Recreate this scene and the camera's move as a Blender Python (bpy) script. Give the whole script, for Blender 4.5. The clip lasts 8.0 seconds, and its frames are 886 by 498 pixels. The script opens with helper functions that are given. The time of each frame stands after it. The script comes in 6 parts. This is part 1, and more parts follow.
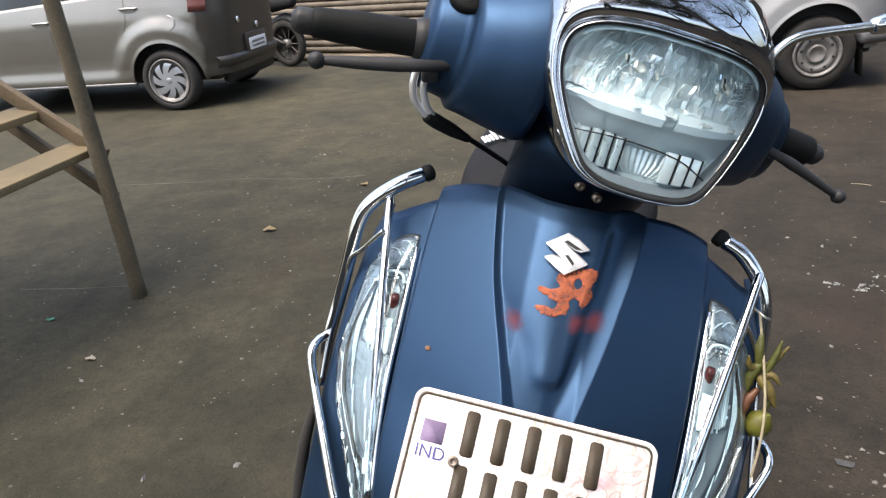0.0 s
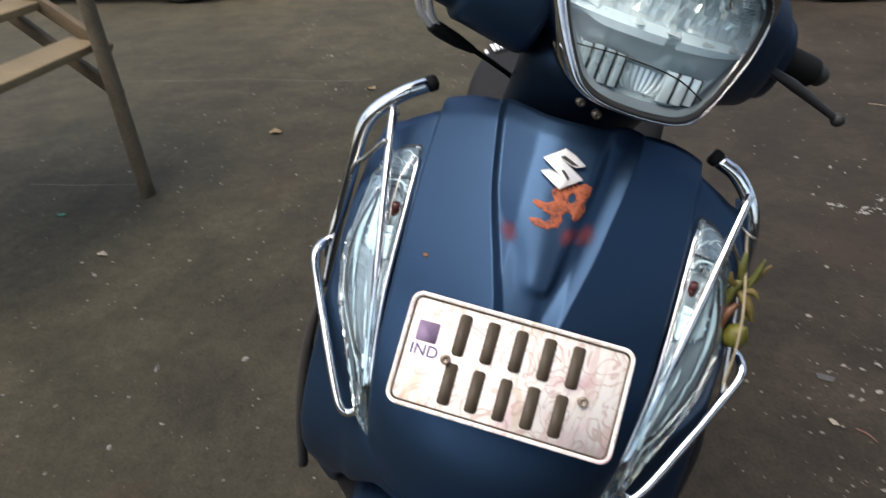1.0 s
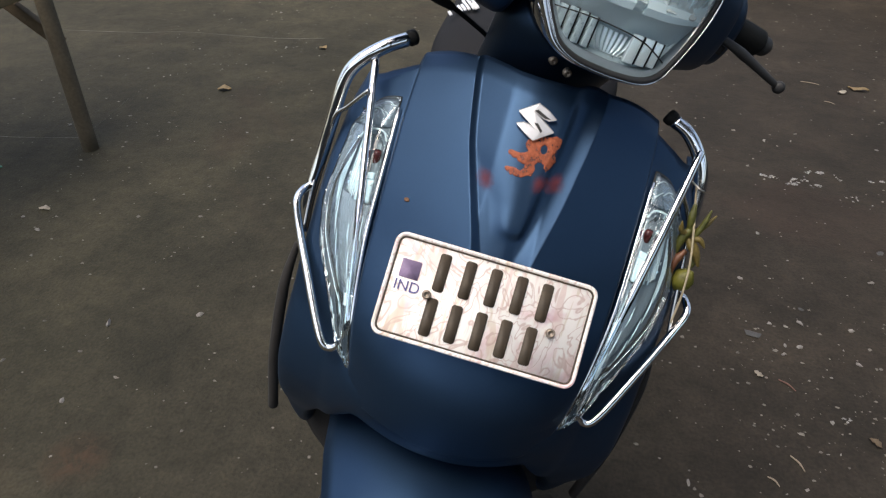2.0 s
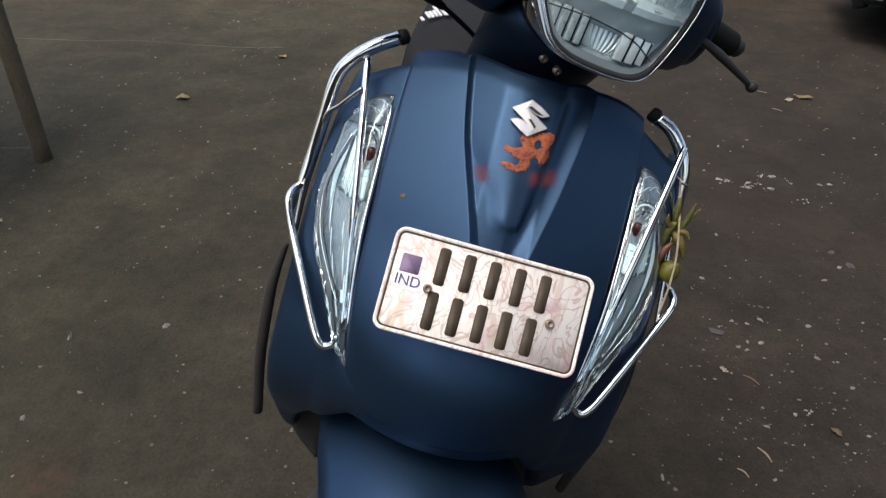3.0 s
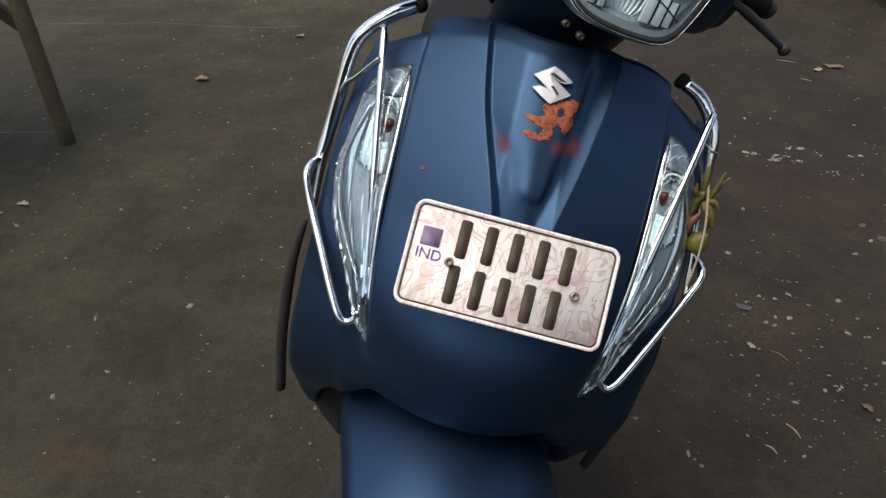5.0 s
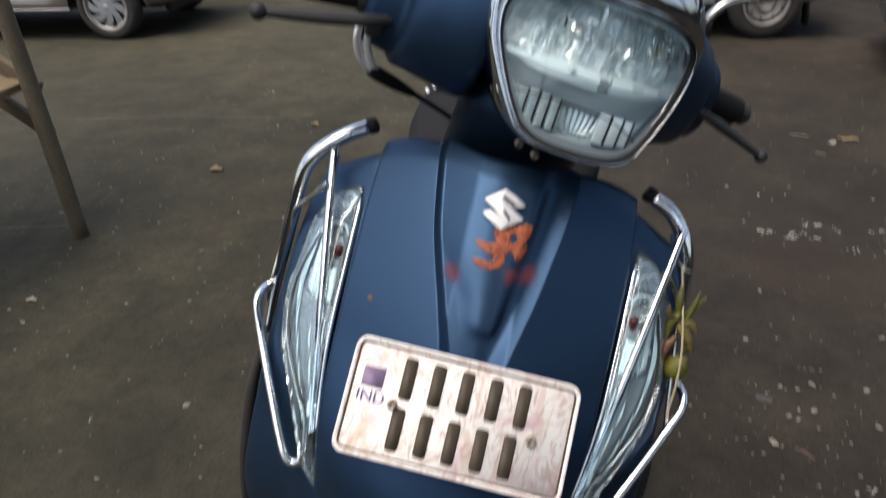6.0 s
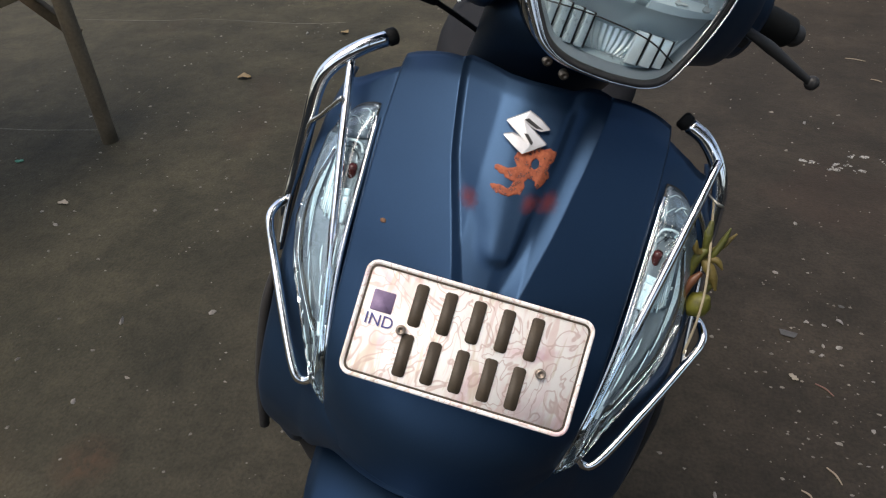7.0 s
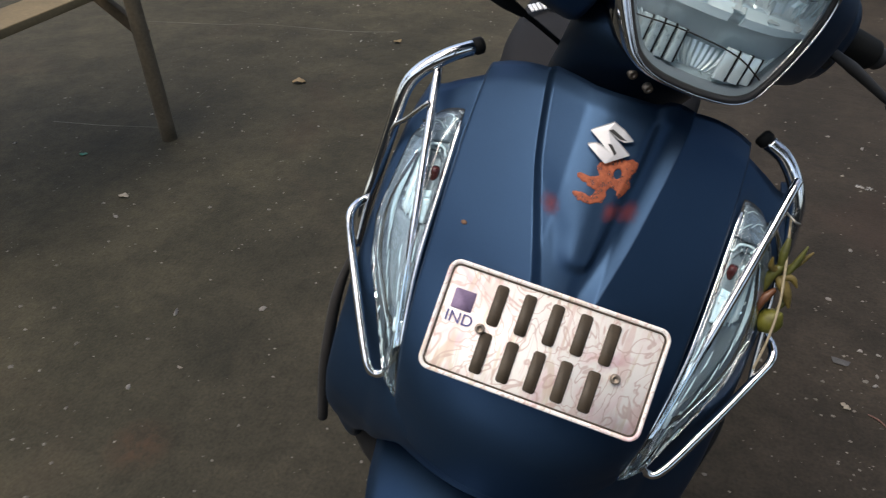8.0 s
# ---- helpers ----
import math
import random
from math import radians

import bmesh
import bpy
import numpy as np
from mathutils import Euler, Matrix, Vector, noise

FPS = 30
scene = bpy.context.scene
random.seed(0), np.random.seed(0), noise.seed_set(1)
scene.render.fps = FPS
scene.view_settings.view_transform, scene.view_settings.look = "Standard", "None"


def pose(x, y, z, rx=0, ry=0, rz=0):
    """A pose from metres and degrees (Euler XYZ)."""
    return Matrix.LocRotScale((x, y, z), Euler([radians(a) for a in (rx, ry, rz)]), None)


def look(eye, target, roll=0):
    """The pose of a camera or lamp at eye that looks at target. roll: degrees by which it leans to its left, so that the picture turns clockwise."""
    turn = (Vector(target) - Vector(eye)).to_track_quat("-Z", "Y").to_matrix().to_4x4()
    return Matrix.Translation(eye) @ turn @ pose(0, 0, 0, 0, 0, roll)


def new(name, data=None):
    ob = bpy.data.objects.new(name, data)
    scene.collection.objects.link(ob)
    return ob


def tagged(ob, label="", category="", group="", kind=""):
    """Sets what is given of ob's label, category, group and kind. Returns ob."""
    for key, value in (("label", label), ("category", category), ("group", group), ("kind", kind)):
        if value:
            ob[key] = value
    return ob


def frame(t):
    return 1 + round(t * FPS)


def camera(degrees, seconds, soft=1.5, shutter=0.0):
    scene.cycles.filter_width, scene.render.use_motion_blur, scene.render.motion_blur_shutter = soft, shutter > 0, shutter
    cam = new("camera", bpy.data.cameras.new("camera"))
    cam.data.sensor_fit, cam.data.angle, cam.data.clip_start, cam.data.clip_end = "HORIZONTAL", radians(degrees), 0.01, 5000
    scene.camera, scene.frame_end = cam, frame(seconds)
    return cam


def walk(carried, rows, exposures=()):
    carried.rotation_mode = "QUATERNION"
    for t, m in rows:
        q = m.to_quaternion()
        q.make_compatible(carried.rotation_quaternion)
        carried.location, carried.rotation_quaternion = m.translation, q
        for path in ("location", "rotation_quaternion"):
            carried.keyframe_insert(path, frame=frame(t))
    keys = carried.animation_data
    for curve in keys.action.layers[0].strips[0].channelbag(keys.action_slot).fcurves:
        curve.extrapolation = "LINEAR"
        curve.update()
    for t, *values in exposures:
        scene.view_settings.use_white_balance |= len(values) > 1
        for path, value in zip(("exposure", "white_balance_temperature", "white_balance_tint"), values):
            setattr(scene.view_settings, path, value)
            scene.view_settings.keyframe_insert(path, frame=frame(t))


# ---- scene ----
cam = camera(67.8, 8.0, soft=1.2, shutter=0.4)
PATH = [
    (0, (0.2150, 0.2210, 1.2560), (-0.3380, 1.9560, 0.4290), -4.70),
    (0.2, (0.2221, 0.2196, 1.2576), (-0.3579, 1.9503, 0.4403), -4.71),
    (0.3, (0.2230, 0.2180, 1.2570), (-0.3590, 1.9390, 0.4210), -4.50),
    (0.4, (0.2273, 0.2200, 1.2558), (-0.3603, 1.9234, 0.3889), -4.57),
    (0.5, (0.2280, 0.2220, 1.2550), (-0.3630, 1.9100, 0.3600), -4.80),
    (0.6, (0.2285, 0.2193, 1.2604), (-0.3787, 1.8930, 0.3507), -5.68),
    (0.7, (0.2280, 0.2150, 1.2650), (-0.3950, 1.8470, 0.2910), -6.20),
    (0.8, (0.2270, 0.2070, 1.2620), (-0.3670, 1.8250, 0.2480), -4.20),
    (0.9, (0.2274, 0.2055, 1.2647), (-0.3468, 1.8108, 0.2207), -3.81),
    (1, (0.2280, 0.2040, 1.2680), (-0.3200, 1.8020, 0.1990), -3.40),
    (1.1, (0.2284, 0.2023, 1.2727), (-0.2781, 1.7908, 0.1699), -2.76),
    (1.2, (0.2330, 0.1950, 1.2790), (-0.2660, 1.7840, 0.1730), -2.50),
    (1.3, (0.2332, 0.1889, 1.2794), (-0.2678, 1.7702, 0.1634), -2.93),
    (1.5, (0.2300, 0.1810, 1.2750), (-0.2380, 1.7600, 0.1410), -1.70),
    (1.6, (0.2283, 0.1745, 1.2773), (-0.2224, 1.7566, 0.1403), -1.28),
    (1.7, (0.2250, 0.1660, 1.2780), (-0.2000, 1.7500, 0.1330), -0.40),
    (2.8, (0.1680, 0.1220, 1.2630), (-0.1230, 1.7260, 0.1040), 0.70),
    (2.9, (0.1700, 0.1216, 1.2643), (-0.1068, 1.7403, 0.1230), 1.51),
    (3, (0.1710, 0.1220, 1.2650), (-0.0760, 1.7570, 0.1400), 2.40),
    (3.2, (0.1762, 0.1191, 1.2685), (-0.0677, 1.7644, 0.1578), 2.08),
    (3.3, (0.1814, 0.1185, 1.2677), (-0.0450, 1.7641, 0.1539), 1.98),
    (3.5, (0.1820, 0.1210, 1.2630), (-0.0270, 1.7520, 0.1240), 2.10),
    (3.6, (0.1793, 0.1184, 1.2633), (-0.0516, 1.7500, 0.1309), 1.87),
    (3.7, (0.1777, 0.1166, 1.2643), (-0.0899, 1.7455, 0.1369), 1.07),
    (3.8, (0.1755, 0.1151, 1.2639), (-0.1287, 1.7452, 0.1479), 0.12),
    (3.9, (0.1727, 0.1164, 1.2662), (-0.1582, 1.7423, 0.1511), -0.07),
    (4, (0.1690, 0.1180, 1.2630), (-0.1690, 1.7320, 0.1320), 0.30),
    (4.1, (0.1645, 0.1164, 1.2611), (-0.1681, 1.7242, 0.1190), 0.79),
    (4.2, (0.1620, 0.1130, 1.2570), (-0.1920, 1.7040, 0.0970), 0.60),
    (5.3, (0.1820, 0.1520, 1.2470), (-0.0830, 1.7470, 0.0700), 0.80),
    (5.5, (0.1970, 0.1710, 1.2430), (-0.0510, 1.7810, 0.0830), 1.10),
    (5.6, (0.2055, 0.1781, 1.2451), (-0.0818, 1.7899, 0.0970), -0.13),
    (5.7, (0.2104, 0.1881, 1.2457), (-0.0761, 1.8024, 0.1010), -0.50),
    (5.8, (0.2170, 0.1970, 1.2460), (-0.1220, 1.8150, 0.1200), -1.50),
    (5.9, (0.2215, 0.2055, 1.2627), (-0.1409, 1.8520, 0.1897), -1.90),
    (6, (0.2300, 0.2100, 1.2760), (-0.1730, 1.8980, 0.2820), -2.10),
    (6.1, (0.2343, 0.2170, 1.2840), (-0.1778, 1.9326, 0.3427), -1.45),
    (6.2, (0.2390, 0.2260, 1.2910), (-0.1820, 1.9360, 0.3430), -2.10),
    (6.3, (0.2430, 0.2297, 1.2937), (-0.2062, 1.9213, 0.3281), -3.47),
    (6.4, (0.2461, 0.2325, 1.2881), (-0.2280, 1.8920, 0.2798), -4.36),
    (6.5, (0.2440, 0.2390, 1.2830), (-0.2130, 1.8720, 0.2230), -4.10),
    (6.6, (0.2429, 0.2365, 1.2801), (-0.2534, 1.8274, 0.1769), -4.46),
    (6.7, (0.2389, 0.2383, 1.2733), (-0.2550, 1.7952, 0.1212), -3.69),
    (6.8, (0.2360, 0.2390, 1.2690), (-0.2420, 1.7780, 0.0840), -2.60),
    (6.9, (0.2371, 0.2364, 1.2692), (-0.2286, 1.7714, 0.0738), -1.90),
    (7, (0.2360, 0.2370, 1.2680), (-0.2240, 1.7690, 0.0660), -1.60),
    (7.2, (0.2299, 0.2364, 1.2656), (-0.2349, 1.7690, 0.0672), -1.19),
    (7.3, (0.2282, 0.2337, 1.2644), (-0.2507, 1.7577, 0.0611), -1.45),
    (7.5, (0.2200, 0.2310, 1.2640), (-0.2710, 1.7470, 0.0560), -1.40),
    (7.7, (0.2111, 0.2200, 1.2691), (-0.3339, 1.7454, 0.0969), -1.51),
    (7.9, (0.2034, 0.2101, 1.2699), (-0.3462, 1.7362, 0.1000), -0.66),
    (8, (0.2020, 0.2050, 1.2730), (-0.3610, 1.7240, 0.1000), -0.90),
]
EXPOSURES = [(0, 0.67), (0.3, 0.65), (0.5, 0.57), (0.8, 0.38), (1, 0.2), (1.2, 0.1), (1.5, 0.02), (3, -0.12), (3.5, -0.15), (4.2, -0.15), (5.5, -0.31), (5.8, -0.26), (6, -0.02), (6.2, 0.6), (6.5, 0.57), (6.8, 0.02), (7, -0.13), (7.5, -0.23), (8, -0.2)]
walk(cam, [(t, look(eye, target, roll)) for t, eye, target, roll in PATH], EXPOSURES)

# ---- world and light ----
world = bpy.data.worlds.new("sky")
scene.world = world
world.use_nodes = True
wn = world.node_tree.nodes
wl = world.node_tree.links
sky = wn.new("ShaderNodeTexSky")
sky.sky_type = 'NISHITA'
sky.sun_disc = False
sky.sun_elevation = radians(70)
sky.sun_rotation = radians(215)
sky.air_density, sky.dust_density, sky.ozone_density = 1.2, 6.0, 0.8
wn["Background"].inputs["Strength"].default_value = 0.30
wl.new(sky.outputs[0], wn["Background"].inputs["Color"])

sun = new("sun", bpy.data.lights.new("sun", 'SUN'))
sun.data.energy = 1.4
sun.data.angle = radians(25)
sun.data.color = (1.0, 0.975, 0.94)
sun.matrix_world = look((-2.3, -1.3, 8.0), (0, 0.4, 0))

# ---- materials ----


def mat(name, color, rough=0.5, metal=0.0, vary=0.15, scale=30.0, fine=300.0, bump=0.0, tint=None, coat=0.0, spec=0.5, rvary=0.12, space="Object"):
    """A surface with colour and gloss varied at two scales."""
    m = bpy.data.materials.new(name)
    m.use_nodes = True
    n, l = m.node_tree.nodes, m.node_tree.links
    b = n["Principled BSDF"]
    b.inputs["Metallic"].default_value = metal
    b.inputs["Coat Weight"].default_value = coat
    b.inputs["Coat Roughness"].default_value = 0.08
    b.inputs["Specular IOR Level"].default_value = spec
    tc = n.new("ShaderNodeTexCoord")
    big, small = n.new("ShaderNodeTexNoise"), n.new("ShaderNodeTexNoise")
    big.inputs["Scale"].default_value, big.inputs["Detail"].default_value = scale, 5
    small.inputs["Scale"].default_value, small.inputs["Detail"].default_value = fine, 3
    for t in (big, small):
        l.new(tc.outputs[space], t.inputs["Vector"])
    mix = n.new("ShaderNodeMath")
    mix.operation = 'MULTIPLY_ADD'
    l.new(big.outputs[0], mix.inputs[0])
    mix.inputs[1].default_value = 0.6
    half = n.new("ShaderNodeMath")
    half.operation = 'MULTIPLY'
    l.new(small.outputs[0], half.inputs[0])
    half.inputs[1].default_value = 0.4
    l.new(half.outputs[0], mix.inputs[2])
    ramp = n.new("ShaderNodeValToRGB")
    t = tint or color
    e = ramp.color_ramp.elements
    e[0].position, e[1].position = 0.3, 0.7
    e[0].color = (*[c * (1 - vary) for c in color], 1)
    e[1].color = (*[min(1, c * (1 + vary)) for c in t], 1)
    l.new(mix.outputs[0], ramp.inputs[0])
    l.new(ramp.outputs[0], b.inputs["Base Color"])
    rr = n.new("ShaderNodeMapRange")
    rr.inputs[3].default_value, rr.inputs[4].default_value = max(0.02, rough - rvary), min(1, rough + rvary)
    l.new(mix.outputs[0], rr.inputs[0])
    l.new(rr.outputs[0], b.inputs["Roughness"])
    if bump:
        bp = n.new("ShaderNodeBump")
        bp.inputs["Strength"].default_value = 0.6
        bp.inputs["Distance"].default_value = bump
        l.new(mix.outputs[0], bp.inputs["Height"])
        l.new(bp.outputs[0], b.inputs["Normal"])
    return m


def glass(name, color=(1, 1, 1), rough=0.02, ior=1.45):
    m = bpy.data.materials.new(name)
    m.use_nodes = True
    b = m.node_tree.nodes["Principled BSDF"]
    b.inputs["Base Color"].default_value = (*color, 1)
    b.inputs["Transmission Weight"].default_value = 1
    b.inputs["Roughness"].default_value = rough
    b.inputs["IOR"].default_value = ior
    return m


PAINT = mat("matte_blue_paint", (0.0235, 0.0535, 0.1065), 0.45, 0.80, 0.12, 6, 900, rvary=0.05)
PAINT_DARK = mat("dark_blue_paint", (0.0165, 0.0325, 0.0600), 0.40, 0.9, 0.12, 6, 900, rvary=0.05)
CHROME = mat("chrome", (0.86, 0.87, 0.88), 0.07, 1.0, 0.04, 25, 400, rvary=0.04)
BADGE = mat("satin_silver_badge", (0.88, 0.89, 0.90), 0.20, 0.65, 0.05, 60, 400)
OLDSTEEL = mat("tarnished_steel", (0.30, 0.25, 0.20), 0.42, 0.8, 0.25, 200, 900)
STEEL = mat("bright_steel", (0.62, 0.61, 0.58), 0.22, 1.0, 0.12, 40, 500)
BLACK = mat("black_plastic", (0.025, 0.025, 0.025), 0.5, 0, 0.25, 30, 600, 0.0002, spec=0.3)
SMOKED = mat("smoked_chrome_shell", (0.54, 0.55, 0.57), 0.025, 1.0, 0.15, 12, 300, rvary=0.01)
RUBBER = mat("black_rubber", (0.009, 0.0095, 0.009), 0.62, 0, 0.25, 40, 500, 0.0004, spec=0.14)
TYRE = mat("dusty_tyre_rubber", (0.0252, 0.02352, 0.02184), 0.85, 0, 0.35, 14, 200, 0.0006)
LENS = glass("clear_lens", (0.88, 0.975, 1.0), 0.015)
REFLECT = mat("lamp_reflector", (0.84, 0.96, 1.0), 0.14, 0.32, 0.08, 40, 300, rvary=0.04)
MIRRORED = mat("mirrored_plastic", (0.62, 0.72, 0.76), 0.34, 0.6, 0.06, 30, 300, rvary=0.03)
LAMPMIST = mat("misty_lamp_housing", (0.14, 0.17, 0.205), 0.30, 0.2, 0.15, 30, 300)
LAMPSMOKE = mat("smoky_lamp_plastic", (0.042, 0.05208, 0.063), 0.14, 0.0, 0.25, 40, 300)
LAMPPANEL = mat("plain_lamp_panel", (0.19, 0.225, 0.255), 0.32, 0.1, 0.10, 25, 300)
SMOKEDTRIM = mat("dim_lamp_trim", (0.12, 0.14, 0.155), 0.2, 0.4, 0.15, 30, 300)
FROST = mat("lamp_inner_white", (0.80, 0.94, 0.99), 0.22, 0.0, 0.03, 20, 200)
LAMPWHITE = mat("lamp_frame_pale", (0.64, 0.78, 0.84), 0.25, 0.1, 0.06, 20, 200)
LAMPGREY = mat("lamp_inner_grey", (0.46, 0.56, 0.60), 0.3, 0.2, 0.2, 20, 200)
BULB = mat("amber_red_bulb", (0.060, 0.016, 0.015), 0.15, 0, 0.1, 60, 300)
PASTE = mat("orange_vermilion_paste", (0.2856, 0.05712, 0.02184), 0.8, 0, 0.40, 70, 500, 0.0010, tint=(0.3696, 0.105, 0.04368))
RUST = mat("rusty_mark", (0.14, 0.075, 0.04), 0.85, 0, 0.3, 90, 400)
KUMKUM = mat("red_kumkum_powder", (0.2016, 0.03528, 0.0378), 0.85, 0, 0.3, 60, 400, 0.0004)
CHAR = mat("dark_brown_lettering", (0.0588, 0.04368, 0.02688), 0.6, 0, 0.3, 60, 400)
CHAR_BLUE = mat("blue_lettering", (0.084, 0.084, 0.252), 0.6, 0, 0.2, 60, 400)
HOLO = mat("lilac_hologram_foil", (0.252, 0.1848, 0.3024), 0.6, 0.1, 0.2, 90, 400)
LEMON = mat("lemon_skin", (0.125, 0.105, 0.012), 0.5, 0, 0.4, 60, 300, 0.001, tint=(0.126, 0.1302, 0.0168))
CHILLI = mat("green_chilli", (0.0798, 0.084, 0.01512), 0.45, 0, 0.4, 60, 300, 0.001)
CHILLI_DRY = mat("drying_chilli", (0.1386, 0.105, 0.0252), 0.55, 0, 0.4, 60, 300, 0.001)
CHILLI_RED = mat("red_chilli", (0.1092, 0.042, 0.0168), 0.4, 0, 0.25, 40, 200)
STRING = mat("pale_cord", (0.3528, 0.3024, 0.2016), 0.8, 0, 0.2, 60, 300)
WIRE = mat("dull_wire", (0.40, 0.38, 0.33), 0.35, 1.0, 0.15, 60, 300)
SEAT = mat("black_seat_cover", (0.014, 0.014, 0.015), 0.75, 0, 0.2, 40, 500, 0.0004, spec=0.15)
WHITEPRINT = mat("white_print", (0.75, 0.76, 0.78), 0.6, 0, 0.1, 60, 300)
POST = mat("weathered_post_wood", (0.1134, 0.0924, 0.0588), 0.85, 0, 0.35, 9, 90, 0.002)
TIMBER = mat("pale_raw_timber", (0.185, 0.140, 0.072), 0.75, 0, 0.28, 7, 90, 0.0015)
TIMBER_OLD = mat("old_timber", (0.1554, 0.1134, 0.06552), 0.8, 0, 0.3, 7, 90, 0.0015)
BAMBOO = mat("dry_bamboo", (0.0714, 0.05712, 0.04032), 0.75, 0, 0.5, 4, 40, 0.002, tint=(0.1092, 0.0882, 0.063))
SILVER = mat("champagne_silver_car_paint", (0.3108, 0.2982, 0.273), 0.38, 0.85, 0.06, 3, 800, coat=0.5, rvary=0.04)
WHITECAR = mat("white_car_paint", (0.4368, 0.4452, 0.4578), 0.36, 0.0, 0.06, 3, 300, coat=0.4, rvary=0.05)
GREYCAR = mat("grey_car_paint", (0.168, 0.1722, 0.1764), 0.32, 0.4, 0.06, 3, 300, coat=0.4, rvary=0.05)
CARGLASS = mat("dark_car_glass", (0.012, 0.014, 0.015), 0.05, 0, 0.1, 3, 50, rvary=0.02)
ALLOY = mat("silver_wheel_cover", (0.4368, 0.4578, 0.4872), 0.35, 0.6, 0.1, 20, 200)
STEELRIM = mat("dusty_steel_rim", (0.2268, 0.2184, 0.21), 0.5, 0.3, 0.2, 20, 200)
TAIL = mat("tail_lamp_red", (0.1428, 0.0504, 0.04368), 0.12, 0, 0.15, 20, 200)
LEAF_DULL = mat("dry_dull_leaf", (0.126, 0.0924, 0.0546), 0.8, 0, 0.3, 60, 400)
STONE = mat("pale_stone", (0.2352, 0.2226, 0.2016), 0.85, 0, 0.3, 60, 400, 0.001)
STONE_DARK = mat("dark_stone", (0.063, 0.063, 0.06216), 0.85, 0, 0.3, 60, 400, 0.001)
LEAF = mat("dry_yellow_leaf", (0.21, 0.1512, 0.0714), 0.75, 0, 0.3, 60, 400)
LEAF_PALE = mat("dry_pale_leaf", (0.3024, 0.2688, 0.21), 0.75, 0, 0.3, 60, 400)
LITTER_GREEN = mat("green_scrap", (0.0252, 0.168, 0.1008), 0.6, 0, 0.2, 60, 300)
LITTER_RED = mat("reddish_twig", (0.168, 0.084, 0.063), 0.6, 0, 0.2, 60, 300)
TWIG = mat("pale_twig", (0.3024, 0.252, 0.1848), 0.8, 0, 0.2, 60, 300)
LIME = mat("white_lime_spatter", (0.378, 0.3696, 0.3444), 0.85, 0, 0.25, 60, 300)


def plate_material():
    """White sheet smeared with pink powder in swirls and thin tan brush lines."""
    m = mat("number_plate_sheet", (0.965, 0.93, 0.875), 0.35, 0.0, 0.03, 30, 500, 0.0003)
    n, l = m.node_tree.nodes, m.node_tree.links
    b = n["Principled BSDF"]
    tc = n.new("ShaderNodeTexCoord")

    def smear(under, scale, distort, stops, color, detail=3, stretch=None):
        t, r, x = n.new("ShaderNodeTexNoise"), n.new("ShaderNodeValToRGB"), n.new("ShaderNodeMix")
        t.inputs["Scale"].default_value, t.inputs["Detail"].default_value, t.inputs["Distortion"].default_value = scale, detail, distort
        if stretch:
            mp = n.new("ShaderNodeMapping")
            mp.inputs["Rotation"].default_value, mp.inputs["Scale"].default_value = (0, radians(stretch[0]), 0), (1, 1, stretch[1])
            l.new(tc.outputs["Object"], mp.inputs["Vector"])
            l.new(mp.outputs[0], t.inputs["Vector"])
        else:
            l.new(tc.outputs["Object"], t.inputs["Vector"])
        e = r.color_ramp.elements
        while len(e) < len(stops):
            e.new(0.5)
        for el, (p, v) in zip(e, stops):
            el.position, el.color = p, (v, v, v, 1)
        l.new(t.outputs[0], r.inputs[0])
        x.data_type = 'RGBA'
        l.new(r.outputs[0], x.inputs[0])
        l.new(under, x.inputs[6])
        x.inputs[7].default_value = (*color, 1)
        return x.outputs[2]

    col = b.inputs["Base Color"].links[0].from_socket
    col = smear(col, 13, 2.0, [(0.54, 0.0), (0.74, 0.7)], (0.88, 0.64, 0.64))
    col = smear(col, 9, 2.2, [(0.59, 0.0), (0.74, 0.8)], (0.60, 0.28, 0.36))
    col = smear(col, 95, 1.2, [(0.55, 0.0), (0.66, 0.5)], (0.74, 0.52, 0.46), 3, (12, 0.16))
    col = smear(col, 60, 1.8, [(0.56, 0.0), (0.64, 0.5)], (0.66, 0.55, 0.38), 2, (74, 0.20))
    col = smear(col, 17, 4.5, [(0.445, 0.0), (0.468, 0.62), (0.488, 0.62), (0.512, 0.0)], (0.58, 0.40, 0.34), 1.5)
    l.new(col, b.inputs["Base Color"])
    return m


